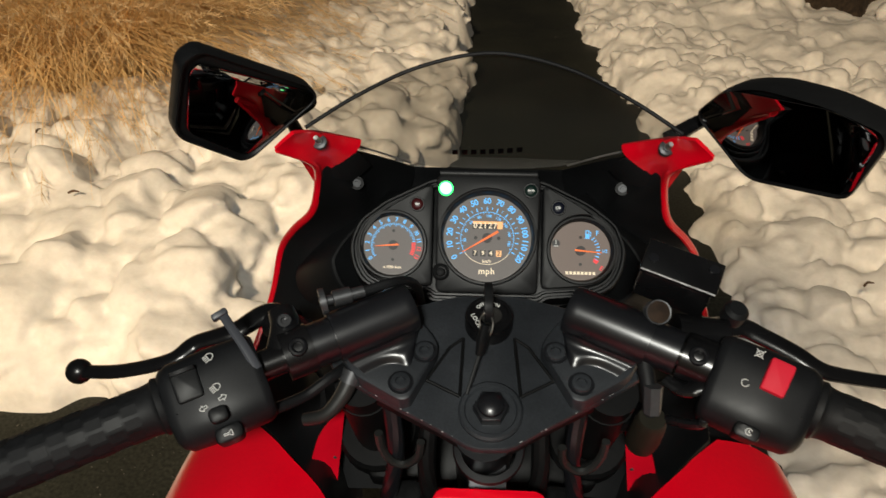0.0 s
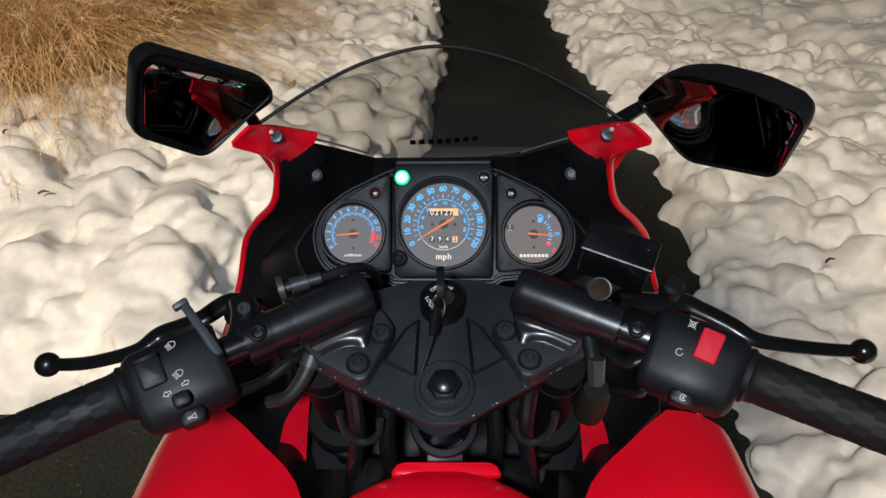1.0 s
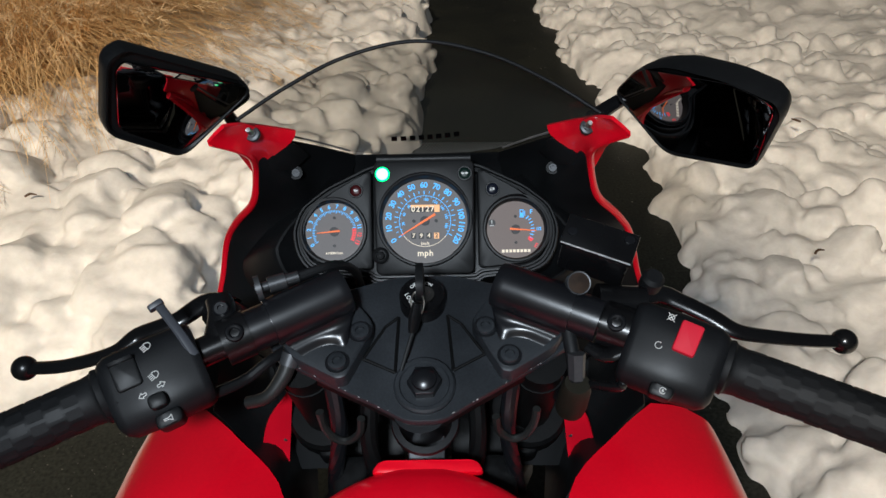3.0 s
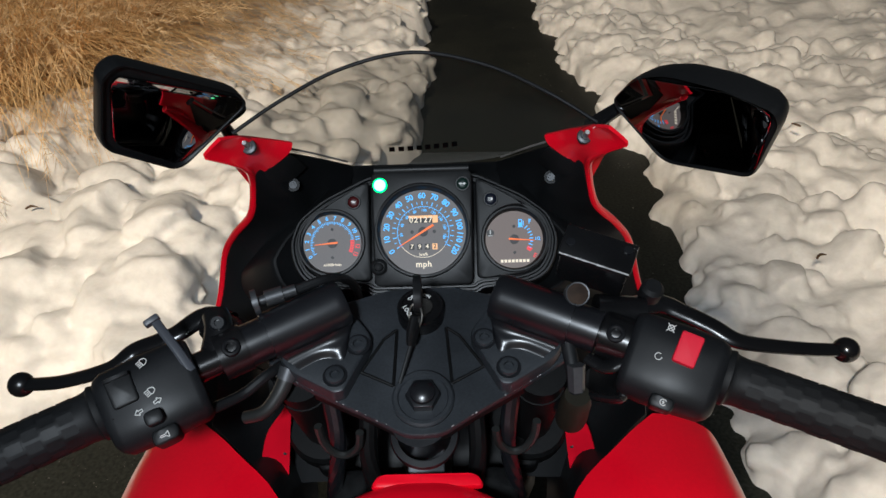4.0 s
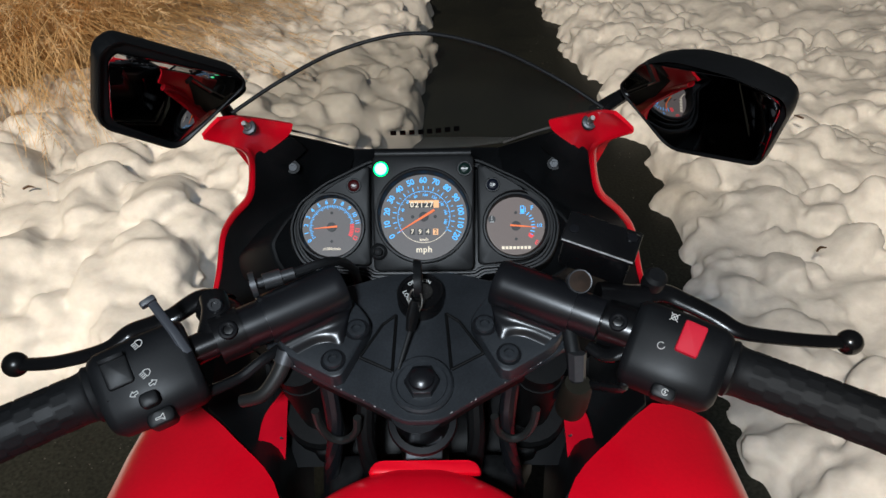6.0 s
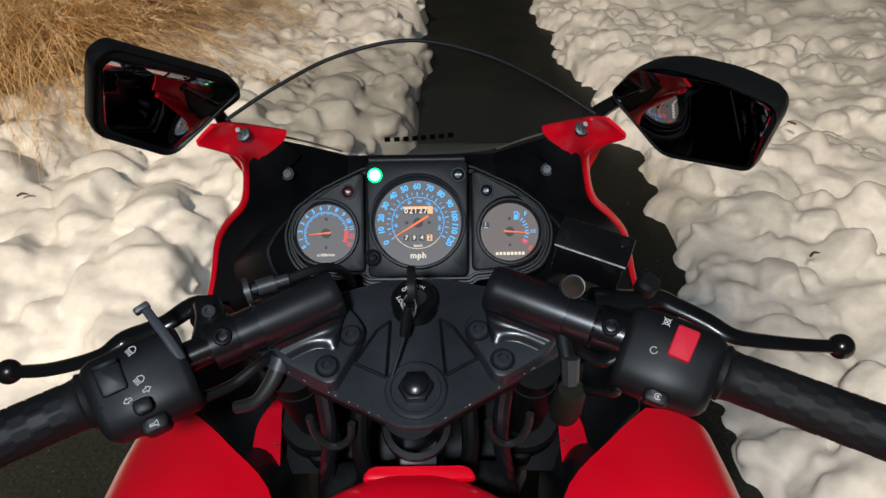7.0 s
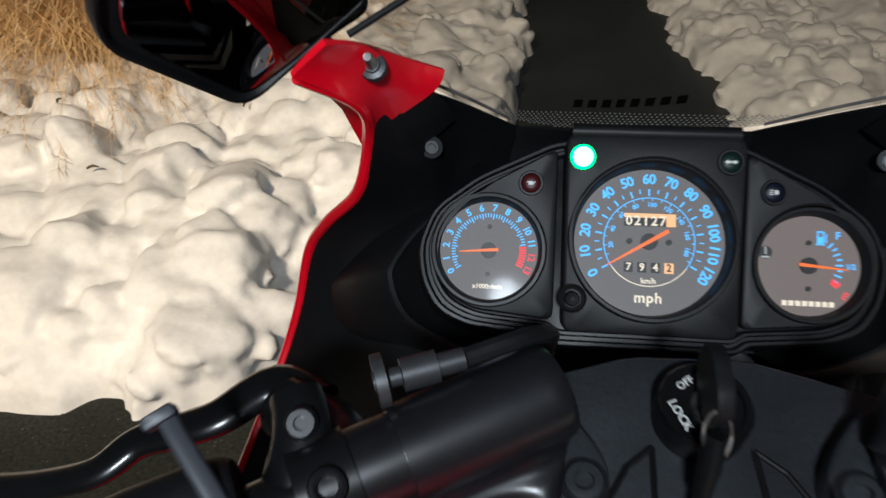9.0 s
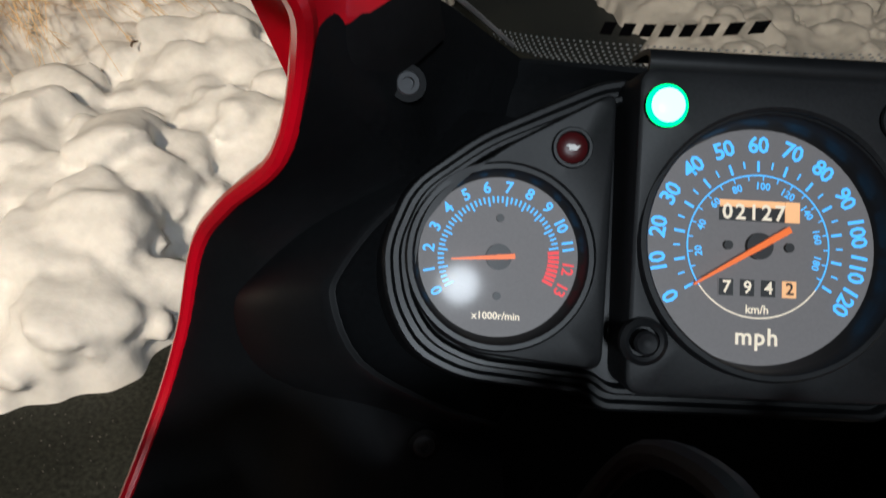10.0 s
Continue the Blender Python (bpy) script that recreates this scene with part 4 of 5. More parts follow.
def icon(bm, m, kind, k=1.0):
    """Thin printed strokes in m's xy plane."""
    strokes = {
        "lamp": [[(-0.0005, 0.0022), (0.0010, 0.0022), (0.0028, 0.0012), (0.0032, 0), (0.0028, -0.0012), (0.0010, -0.0022), (-0.0005, -0.0022), (-0.0005, 0.0022)],
                 [(-0.0035, 0.0018), (-0.0010, 0.0018)], [(-0.0035, 0.0006), (-0.0010, 0.0006)], [(-0.0035, -0.0006), (-0.0010, -0.0006)], [(-0.0035, -0.0018), (-0.0010, -0.0018)]],
        "arrow": [[(-0.0030, 0.0010), (0, 0.0010), (0, 0.0024), (0.0032, 0), (0, -0.0024), (0, -0.0010), (-0.0030, -0.0010), (-0.0030, 0.0010)]],
        "ring": [[(0.0026 * math.cos(a * math.pi / 6), 0.0026 * math.sin(a * math.pi / 6)) for a in range(2, 13)]],
        "cross_ring": [[(0.0022 * math.cos(a * math.pi / 6), 0.0022 * math.sin(a * math.pi / 6)) for a in range(13)], [(-0.003, -0.003), (0.003, 0.003)], [(-0.003, 0.003), (0.003, -0.003)]],
        "horn": [[(-0.0030, 0.0006), (0.0005, 0.0006), (0.0028, 0.0022), (0.0028, -0.0022), (0.0005, -0.0006), (-0.0030, -0.0006), (-0.0030, 0.0006)]],
        "start": [[(0.0026 * math.cos(a * math.pi / 6), 0.0026 * math.sin(a * math.pi / 6)) for a in range(1, 12)], [(0.0004, 0.0016), (-0.0008, 0), (0.0008, 0), (-0.0004, -0.0016)]]}[kind]
    for st in strokes:
        for a, b in zip(st, st[1:]):
            tube([m @ Vector((a[0] * k, a[1] * k, 0)), m @ Vector((b[0] * k, b[1] * k, 0))], 0.00028, 4, 1, up=tuple(m.to_3x3() @ Vector((0, 0, 1))), bm=bm)
    return bm


def switch_block(bar, s, o, d, face):
    """Switch housing round the bar; local x runs out along the bar, y up the picture, z to the rider."""
    mid = o + d * (0.140 if s > 0 else 0.150)
    x_axis = d * s
    m = axes(mid, x_axis, face)
    bm = bmesh.new()
    ln = 0.032
    rows = []
    for t, k in ((-ln, 0.86), (-ln + 0.002, 0.95), (-ln + 0.006, 1.0), (0.0, 1.02), (ln - 0.007, 0.97), (ln - 0.002, 0.88), (ln, 0.78)):
        ring = []
        for j in range(36):
            a = 2 * math.pi * j / 36
            y, z = math.cos(a), math.sin(a)
            r = 1 / (abs(y) ** 3.2 + abs(z) ** 3.2) ** (1 / 3.2)
            ring.append(bm.verts.new(m @ Vector((t * s, (y * r * 0.0300 - 0.0065) * k, (z * r * 0.0215 + 0.001) * k))))
        rows.append(ring)
    for a, b in zip(rows, rows[1:]):
        for j in range(36):
            bm.faces.new((a[j], a[(j + 1) % 36], b[(j + 1) % 36], b[j]))
    bm.faces.new(rows[0])
    bm.faces.new(rows[-1])
    house = part("switch_housing", bm, SWITCH_PLASTIC, bar, "black plastic handlebar switch housing")
    part("housing_seam", tube([m @ Vector((-0.029 * s, -0.0125, 0.0213)), m @ Vector((0.026 * s, -0.0125, 0.0213))], 0.0005, 6, 1), GLOSS_BLACK, house)
    top = 0.0237
    if s < 0:
        part("dimmer_switch", plate([(-0.023, -0.008), (-0.006, -0.008), (-0.006, 0.013), (-0.023, 0.013)], 0.012, top + 0.001, m, 0.002, 0.003), BLACK_PLASTIC, house, "black rocker switch")
        part("switch_lip", plate([(-0.0225, 0.010), (-0.0065, 0.010), (-0.0065, 0.0125), (-0.0225, 0.0125)], top, top + 0.0042, m, 0.0008), GLOSS_BLACK, house)
        ib = bmesh.new()
        icon(ib, m @ pose(0.003, 0.014, top, 0, 0, 20), "lamp")
        icon(ib, m @ pose(0.001, -0.006, top, 0, 0, 20), "lamp")
        icon(ib, m @ pose(0.003, -0.0135, top - 0.0004, 0, 0, 10), "arrow", 0.85)
        icon(ib, m @ pose(-0.010, -0.0155, top - 0.0004, 0, 0, 190), "arrow", 0.85)
        part("printed_icons", ib, WHITE_PRINT, house, "small white printed symbols", 0)
        part("turn_switch", plate([(-0.0085, -0.028), (0.0035, -0.028), (0.0035, -0.018), (-0.0085, -0.018)], 0.008, top + 0.0055, m, 0.002, 0.004), BLACK_PLASTIC, house)
        horn = part("horn_button", plate([(-0.010, -0.041), (0.008, -0.041), (0.009, -0.030), (-0.009, -0.030)], 0.000, top - 0.0015, m, 0.003, 0.005), BLACK_PLASTIC, house, "black horn button")
        part("horn_icon", icon(bmesh.new(), m @ pose(-0.001, -0.036, top - 0.001), "horn", 0.9), WHITE_PRINT, horn, "", 0)
        lever = [m @ Vector(p) for p in ((0.0290, -0.004, 0.020), (0.0262, 0.012, 0.0225), (0.0225, 0.028, 0.0225), (0.0205, 0.037, 0.0215))]
        choke = part("choke_lever", tube(lever, [0.0036, 0.0034, 0.0032, 0.0032], 8, 5, 0.5), GREY_PLASTIC, house, "grey plastic choke lever")
        part("lever_tab", box(0.0110, 0.0045, 0.0065, m @ pose(0.0185, 0.0385, 0.0215, 0, 0, 12), 0.0012), GREY_PLASTIC, choke)
        # Wiring elbow with its sleeve, and the perch body that carries the lever.
        elbow = part("wiring_elbow", tube([C @ Vector(p) for p in ((-0.0990, 0.0250, 0.0040), (-0.1055, 0.0135, -0.0040), (-0.1170, 0.0030, -0.0120), (-0.1330, 0.0020, -0.0180))], [0.0062, 0.0060, 0.0050, 0.0046], 14, 6), HOSE_BLACK, bar)
        part("sleeve", tube([C @ Vector((-0.0975, 0.0285, 0.0060)), C @ Vector((-0.1010, 0.0215, 0.0010))], 0.0078, 16, 1), GREY_METAL, elbow)
        part("perch_body", tube([m @ Vector(p) for p in ((0.046, 0.004, 0.002), (0.056, 0.020, 0.000), (0.058, 0.033, -0.006))], [0.010, 0.0105, 0.0095], 14, 6, 0.75), GLOSS_BLACK, bar)
        part("pivot_bolt", lathe([(0.0058, -0.003), (0.0058, 0.0016), (0.0045, 0.0030), (0.0024, 0.0030), (0.0022, 0.0006), (0, 0.0006)], m @ pose(0.0565, 0.022, 0.0075), 18), SATIN_BLACK, bar)
        # Clutch cable adjuster and cable.
        a0, a1 = Vector((-0.118, 0.386, 1.050)), Vector((-0.088, 0.398, 1.052))
        adj = part("cable_adjuster", tube([a0, a0.lerp(a1, 0.3), a0.lerp(a1, 0.31), a0.lerp(a1, 0.7), a0.lerp(a1, 0.71), a1], [0.0035, 0.0035, 0.0060, 0.0060, 0.0042, 0.0042], 12, 1), GREY_METAL, bar, "grey metal cable adjuster")
        part("adjuster_wheel", tube([a0.lerp(a1, 0.02), a0.lerp(a1, 0.14)], 0.0095, 16, 1), GREY_METAL, adj)
        part("clutch_cable", tube([a1, (-0.060, 0.420, 1.045), (-0.055, 0.470, 0.985), (-0.062, 0.480, 0.900), (-0.05, 0.460, 0.800)], 0.0036, 10, 6), RUBBER, bar)
        part("switch_cable", tube([m @ Vector((0.026, -0.030, 0.0)), (-0.125, 0.345, 1.000), (-0.108, 0.360, 1.005), (-0.100, 0.390, 0.985), (-0.09, 0.430, 0.92)], 0.0040, 10, 6), RUBBER, bar)
    else:
        part("stop_switch", plate([(-0.0025, -0.006), (0.0125, -0.006), (0.0125, 0.016), (-0.0025, 0.016)], 0.012, top + 0.0035, m @ pose(0, 0, 0, 0, 0, -3), 0.0018, 0.002), RED_PLASTIC, house, "bright red engine stop rocker switch")
        ib = bmesh.new()
        icon(ib, m @ pose(-0.009, 0.015, top, 0, 0, 0), "cross_ring", 0.9)
        icon(ib, m @ pose(-0.011, -0.006, top, 0, 0, 0), "ring", 0.9)
        part("printed_icons", ib, WHITE_PRINT, house, "small white printed symbols", 0)
        st = part("start_button", plate([(-0.008, -0.0385), (0.008, -0.0385), (0.008, -0.029), (-0.008, -0.029)], 0.000, top - 0.002, m, 0.002, 0.004), BLACK_PLASTIC, house, "black start button")
        part("start_icon", icon(bmesh.new(), m @ pose(0.001, -0.0335, top - 0.0015), "start", 0.8), WHITE_PRINT, st, "", 0)
        # Brake fluid reservoir.
        rm = axes((0.129, 0.404, 1.060), (0.905, -0.415, 0), (0.02, -0.35, 0.94))
        res = part("brake_reservoir", box(0.050, 0.024, 0.030, rm @ pose(0, 0.0065, -0.004), 0.003), GLOSS_BLACK, bar, "black brake fluid reservoir")
        part("reservoir_lid", box(0.053, 0.026, 0.005, rm @ pose(0, 0.0065, 0.0135), 0.0008), GLOSS_BLACK, res)
        for x in (-0.020, 0.020):
            part("lid_screw", lathe([(0.0035, 0), (0.0035, 0.0012), (0.002, 0.0016), (0, 0.0010)], rm @ pose(x, 0.0125 if x > 0 else 0.004, 0.0158), 14), SATIN_BLACK, res)
        gm = axes((0.1155, 0.385, 1.051), (0.905, -0.415, 0), (0.0, -0.72, 0.69))
        sg = part("sight_glass", lathe([(0.0076, 0.0026), (0.0084, 0.0028), (0.0088, 0.002), (0.0088, -0.008)], gm, 28), GREY_METAL, res, "round sight glass with steel ring")
        part("sight_lens", lathe([(0.0078, 0.0016), (0, 0.0018)], gm, 24), material("fluid_amber", (0.022, 0.012, 0.007), 0.5, spec=0.08, stain=0.5, stain_scale=90), sg)
        part("brake_hose", tube([(0.108, 0.372, 1.022), (0.112, 0.350, 1.000), (0.113, 0.352, 0.975), (0.105, 0.390, 0.930), (0.09, 0.43, 0.85)], 0.0055, 12, 6), RUBBER, bar)
        part("hose_fitting", tube([(0.1125, 0.352, 1.014), (0.1130, 0.344, 0.996)], [0.0065, 0.0058], 6, 1), GREY_METAL, bar, "grey metal hose fitting")
        part("throttle_cable", tube([m @ Vector((-0.028, -0.030, 0.004)), (0.140, 0.330, 1.002), (0.118, 0.352, 0.985), (0.105, 0.400, 0.950), (0.095, 0.44, 0.87)], 0.0034, 10, 6), GLOSS_BLACK, bar)
        # Thin pale bead paints the highlight along the lid's front edge.
        part("lid_edge", tube([rm @ Vector((-0.0255, -0.0068, 0.0150)), rm @ Vector((0.0255, -0.0068, 0.0150))], 0.0007, 6, 1), CHIP_GLINT_GREY, res, "lid edge with its highlight painted pale")
        part("hose_boot", tube([(0.1135, 0.3430, 0.9930), (0.1135, 0.3450, 0.9850), (0.1130, 0.3500, 0.9660), (0.1125, 0.3530, 0.9560)], [0.0090, 0.0110, 0.0118, 0.0112], 20, 4), OLIVE_RUBBER, bar, "dull olive rubber boot over the hose")
        part("perch_web", tube([m @ Vector((-0.030, -0.012, 0.006)), m @ Vector((-0.042, -0.022, 0.004)), m @ Vector((-0.056, -0.020, 0.002))], [0.008, 0.0065, 0.005], 12, 5, 0.6), GLOSS_BLACK, bar)
        part("master_cylinder", tube([(0.130, 0.386, 1.034), (0.165, 0.386, 1.030)], 0.0125, 18, 1), GLOSS_BLACK, bar)
        part("banjo_cap", lathe([(0.0085, -0.004), (0.0085, 0.006), (0.006, 0.009), (0, 0.009)], axes((0.172, 0.398, 1.040), (1, 0, 0), (0.1, -0.3, 0.9)), 18), RUBBER, bar)


def bike_ignition():
    im = C @ pose(0.000, 0.0725, 0.0)
    ign = part("ignition_switch", lathe([(0.0180, -0.010), (0.0180, 0.012), (0.0168, 0.014), (0.0145, 0.014), (0.0140, 0.0125), (0, 0.0125)], im, 40), GLOSS_BLACK, bike, "black round ignition switch with steel core")
    part("steel_core", lathe([(0.0078, 0.0125), (0.0074, 0.0145), (0, 0.0145)], im @ pose(0.002, -0.001, 0), 28), STEEL, ign)
    for body, a, sz in (("OFF", 125, 0.0042), ("LOCK", 205, 0.0048), ("ON", 62, 0.004)):
        r = 0.0108
        part("letters", writing(body, sz, im @ pose(r * math.cos(radians(a)), r * math.sin(radians(a)), 0.0129, 0, 0, a - 90 if a < 180 else a - 270 + 0)), WHITE_PRINT, ign)
    key = empty("key")
    key.parent = bike
    key["label"] = "black-headed ignition key with a spare key hanging from it"
    up = im @ Vector((0.001, 0.004, 0.014))
    part("blade", box(0.0024, 0.0085, 0.020, axes(up, (1, 0, 0), C.to_3x3() @ Vector((0, 0.1, 1))), 0.0005), SATIN_BLACK, key)
    hm = axes(im @ Vector((-0.001, -0.001, 0.032)), C.to_3x3() @ Vector((0, 1, 0)), C.to_3x3() @ Vector((1, 0, 0.0)))
    part("key_head", plate([(0.013, -0.007), (0.013, 0.007), (0.004, 0.012), (-0.010, 0.011), (-0.016, 0.004), (-0.016, -0.004), (-0.010, -0.011), (0.004, -0.012)], -0.003, 0.003, hm, 0.001, 0.004), BLACK_PLASTIC, key)
    p0 = im @ Vector((-0.003, -0.020, 0.030))
    p1 = im @ Vector((-0.0075, -0.036, 0.016))
    p2 = im @ Vector((-0.0165, -0.062, 0.006))
    part("spare_head", tube([p0, p0.lerp(p1, 0.5), p1], [0.0075, 0.0095, 0.0065], 12, 5, 0.45, up=(1, 0, 0.4)), BLACK_PLASTIC, key)
    part("spare_blade", tube([p1, p1.lerp(p2, 0.5), p2], [0.0016, 0.0016, 0.0012], 6, 3, 0.35, up=(0.3, 0, 1)), BLACK_PLASTIC, key)
    part("key_ring", tube([p0 + Vector((0.008 * math.cos(a) * 0.6, 0.004 * math.sin(a), 0.008 * math.sin(a))) for a in (math.pi / 6 * k for k in range(13))], 0.0006, 6, 2), STEEL, key)


def bike_front():
    # Fork legs, steering head, wheel.
    axis = Vector((0, 0.42, -0.907)).normalized()
    for s in (-1, 1):
        a = Vector((s * 0.092, 0.375, 0.985))
        # Fork and lower clamp parts are coloured for the shade they sit in.
        fork = part("fork_leg", tube([a, a + axis * 0.36, a + axis * 0.37, a + axis * 0.70], [0.0195, 0.0195, 0.026, 0.025], 20, 1), SHADE_BLACK, bike, "metal fork leg, darkened for the shade under the clamp")
        part("fork_boot", tube([a + axis * 0.02, a + axis * 0.16], 0.0205, 20, 1), SHADE_BLACK, fork)
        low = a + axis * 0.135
        part("lower_clamp_lug", lathe([(0.034, -0.014), (0.036, -0.010), (0.036, 0.010), (0.033, 0.014), (0.02, 0.014)], axes(low, (1, 0, 0), -axis), 24), SHADE_BLACK, fork)
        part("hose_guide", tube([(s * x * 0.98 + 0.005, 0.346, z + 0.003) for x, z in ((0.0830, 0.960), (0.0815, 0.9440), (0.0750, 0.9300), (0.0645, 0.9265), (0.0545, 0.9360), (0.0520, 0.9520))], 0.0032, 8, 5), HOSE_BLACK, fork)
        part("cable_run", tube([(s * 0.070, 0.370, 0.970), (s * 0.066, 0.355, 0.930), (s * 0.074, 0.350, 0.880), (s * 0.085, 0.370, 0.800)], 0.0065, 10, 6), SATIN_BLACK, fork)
        part("wiring_loom", tube([(s * 0.040, 0.375, 0.965), (s * 0.043, 0.352, 0.920), (s * 0.038, 0.345, 0.870), (s * 0.040, 0.36, 0.80)], 0.0070, 10, 6), SHADE_BLACK, fork)
        part("frame_lug", box(0.030, 0.040, 0.050, pose(s * 0.058, 0.352, 0.862, 20, s * 8, 0), 0.006), SHADE_BLACK, fork)
    part("lower_clamp", box(0.20, 0.060, 0.026, axes(Vector((0, 0.375, 0.985)) + axis * 0.150 + Vector((0, -0.012, 0)), (1, 0, 0), -axis), 0.006), SHADE_BLACK, bike)
    head = part("steering_head", tube([Vector((0, 0.342, 0.975)), Vector((0, 0.342, 0.975)) + axis * 0.19], 0.022, 28, 1), SATIN_BLACK, bike)
    part("bearing_ring", lathe([(0.020, -0.004), (0.0245, -0.0035), (0.0255, 0.0), (0.0245, 0.0035), (0.020, 0.004)], axes(Vector((0.003, 0.338, 0.960)), (1, 0, 0), -axis), 36), WEB_BLACK, head)
    part("frame_plate", box(0.028, 0.060, 0.006, pose(0.003, 0.335, 0.928, 25, 0, 0), 0.002), GREY_METAL, bike, "plain grey metal frame plate")
    for s in (-1, 1):
        part("frame_spar", tube([(s * 0.030, 0.340, 0.890), (s * 0.060, 0.290, 0.855), (s * 0.110, 0.150, 0.780), (s * 0.130, 0.0, 0.66)], [0.014, 0.018, 0.026, 0.028], 14, 5), BLACK_PLASTIC, bike)
        part("radiator_hose", tube([(s * 0.055, 0.300, 0.90), (s * 0.075, 0.330, 0.86), (s * 0.085, 0.380, 0.80), (s * 0.08, 0.42, 0.72)], 0.011, 12, 6), RUBBER, bike)
    # Radiator has the same shade put into its colour.
    part("radiator", box(0.26, 0.04, 0.30, pose(0, 0.44, 0.60, 20), 0.006), SHADE_BLACK, bike)
    wheel = empty("front_wheel")
    wheel.parent = bike
    wm = axes((0, 0.690, 0.295), (0, 1, 0), (1, 0, 0))
    part("tyre", lathe([(0.215, -0.045), (0.255, -0.055), (0.285, -0.040), (0.295, 0), (0.285, 0.040), (0.255, 0.055), (0.215, 0.045)], wm, 56, closed=True), RUBBER, wheel)
    part("rim", lathe([(0.215, -0.040), (0.200, -0.030), (0.200, 0.030), (0.215, 0.040)], wm, 48, closed=True), SATIN_BLACK, wheel)
    sp = bmesh.new()
    for k in range(3):
        q = wm @ pose(0, 0, 0, 0, 0, 120 * k)
        tube([q @ Vector((0.02, 0, 0)), q @ Vector((0.205, 0, 0))], [0.022, 0.014], 8, 1, bm=sp)
    part("spokes", sp, SATIN_BLACK, wheel)
    part("front_mudguard", sheet([[(x, 0.690 + 0.325 * math.sin(a), 0.295 + 0.325 * math.cos(a) - abs(x) * 0.6) for a in (radians(t) for t in range(-70, 61, 26))] for x in (-0.065, -0.03, 0, 0.03, 0.065)], 0.003, 4), RED, bike)
    # Engine block has the same shade put into its colour.
    part("engine_block", box(0.28, 0.42, 0.34, pose(0, 0.12, 0.46), 0.03), SHADE_BLACK, bike)


def bike_tank():
    rows = []
    for y, w, z, drop in ((0.316, 0.048, 0.936, 0.02), (0.308, 0.084, 0.942, 0.045), (0.292, 0.114, 0.948, 0.07), (0.255, 0.124, 0.954, 0.09), (0.20, 0.128, 0.962, 0.12), (0.10, 0.150, 0.970, 0.18), (-0.05, 0.160, 0.955, 0.20), (-0.20, 0.130, 0.90, 0.16)):
        rows.append([(w * k, y - 0.02 * abs(k) ** 3, z - drop * abs(k) ** 3.0) for k in (-1, -0.85, -0.6, -0.3, 0, 0.3, 0.6, 0.85, 1)])
    tank = part("fuel_tank", sheet(rows, 0.003, 5), RED, bike, "glossy red fuel tank")
    part("tank_lip", plate([(-0.042, -0.005), (0.042, -0.005), (0.037, 0.005), (-0.037, 0.005)], -0.006, 0.0, axes((0.0045, 0.3125, 0.9412), (1, 0, 0), (0, -0.25, 0.97)), 0.003, 0.005), RED, tank)
    part("seat", sheet([[(x, y, z - abs(x) * 0.35) for x in (-0.13, -0.06, 0, 0.06, 0.13)] for y, z in ((-0.20, 0.86), (-0.30, 0.79), (-0.45, 0.78), (-0.62, 0.83))], 0.03, 4), BLACK_PLASTIC, bike)


bike_skin()
bike_backing()
bike_windscreen()
N_IN = (0.69, -0.635, -0.345)
bike_mirror([(0.1640, 0.5548, 1.1231), (0.1733, 0.5235, 1.1564), (0.1878, 0.4960, 1.1700), (0.2198, 0.4524, 1.1745), (0.2450, 0.4235, 1.1700), (0.2505, 0.4235, 1.1600), (0.2550, 0.4512, 1.1065), (0.2515, 0.4575, 1.1010), (0.2084, 0.5244, 1.0785), (0.1862, 0.5391, 1.1020)],
            [(0.1676, 0.5497, 1.1239), (0.1761, 0.5201, 1.1563), (0.2220, 0.4540, 1.1704), (0.2432, 0.4305, 1.1650), (0.2508, 0.4533, 1.1094), (0.2084, 0.5198, 1.0868), (0.1874, 0.5348, 1.1065)],
            (-0.737, -0.585, -0.34), [(0.150, 0.560, 1.095), (0.190, 0.572, 1.112), (0.232, 0.525, 1.132)], "black plastic mirror with bare mirror glass", 0.032, 0.97, (-0.60, -0.40, -0.30), 1.0)
bike_mirror([(-0.148, 0.574, 1.122), (-0.149, 0.565, 1.136), (-0.201, 0.469, 1.201), (-0.212, 0.459, 1.195), (-0.234, 0.467, 1.133), (-0.205, 0.530, 1.078)],
            [(-0.152, 0.572, 1.117), (-0.153, 0.563, 1.132), (-0.203, 0.474, 1.187), (-0.209, 0.470, 1.182), (-0.224, 0.478, 1.134), (-0.203, 0.527, 1.091)],
            N_IN, [(-0.178, 0.612, 1.060), (-0.192, 0.606, 1.096), (-0.212, 0.560, 1.130)], "black plastic mirror with a thick rim and bare mirror glass", 0.024, 0.925)
bike_gauges()
bike_steering()
bike_ignition()
bike_front()
bike_tank()


# ---- ground, snow, grass ----
def grid_mesh(name, xs, ys, height):
    nx, ny = len(xs), len(ys)
    verts = [(x, y, float(height[j][i])) for j, y in enumerate(ys) for i, x in enumerate(xs)]
    faces = [(j * nx + i, j * nx + i + 1, (j + 1) * nx + i + 1, (j + 1) * nx + i) for j in range(ny - 1) for i in range(nx - 1)]
    me = bpy.data.meshes.new(name)
    me.from_pydata(verts, [], faces)
    me.polygons.foreach_set("use_smooth", [True] * len(faces))
    return me


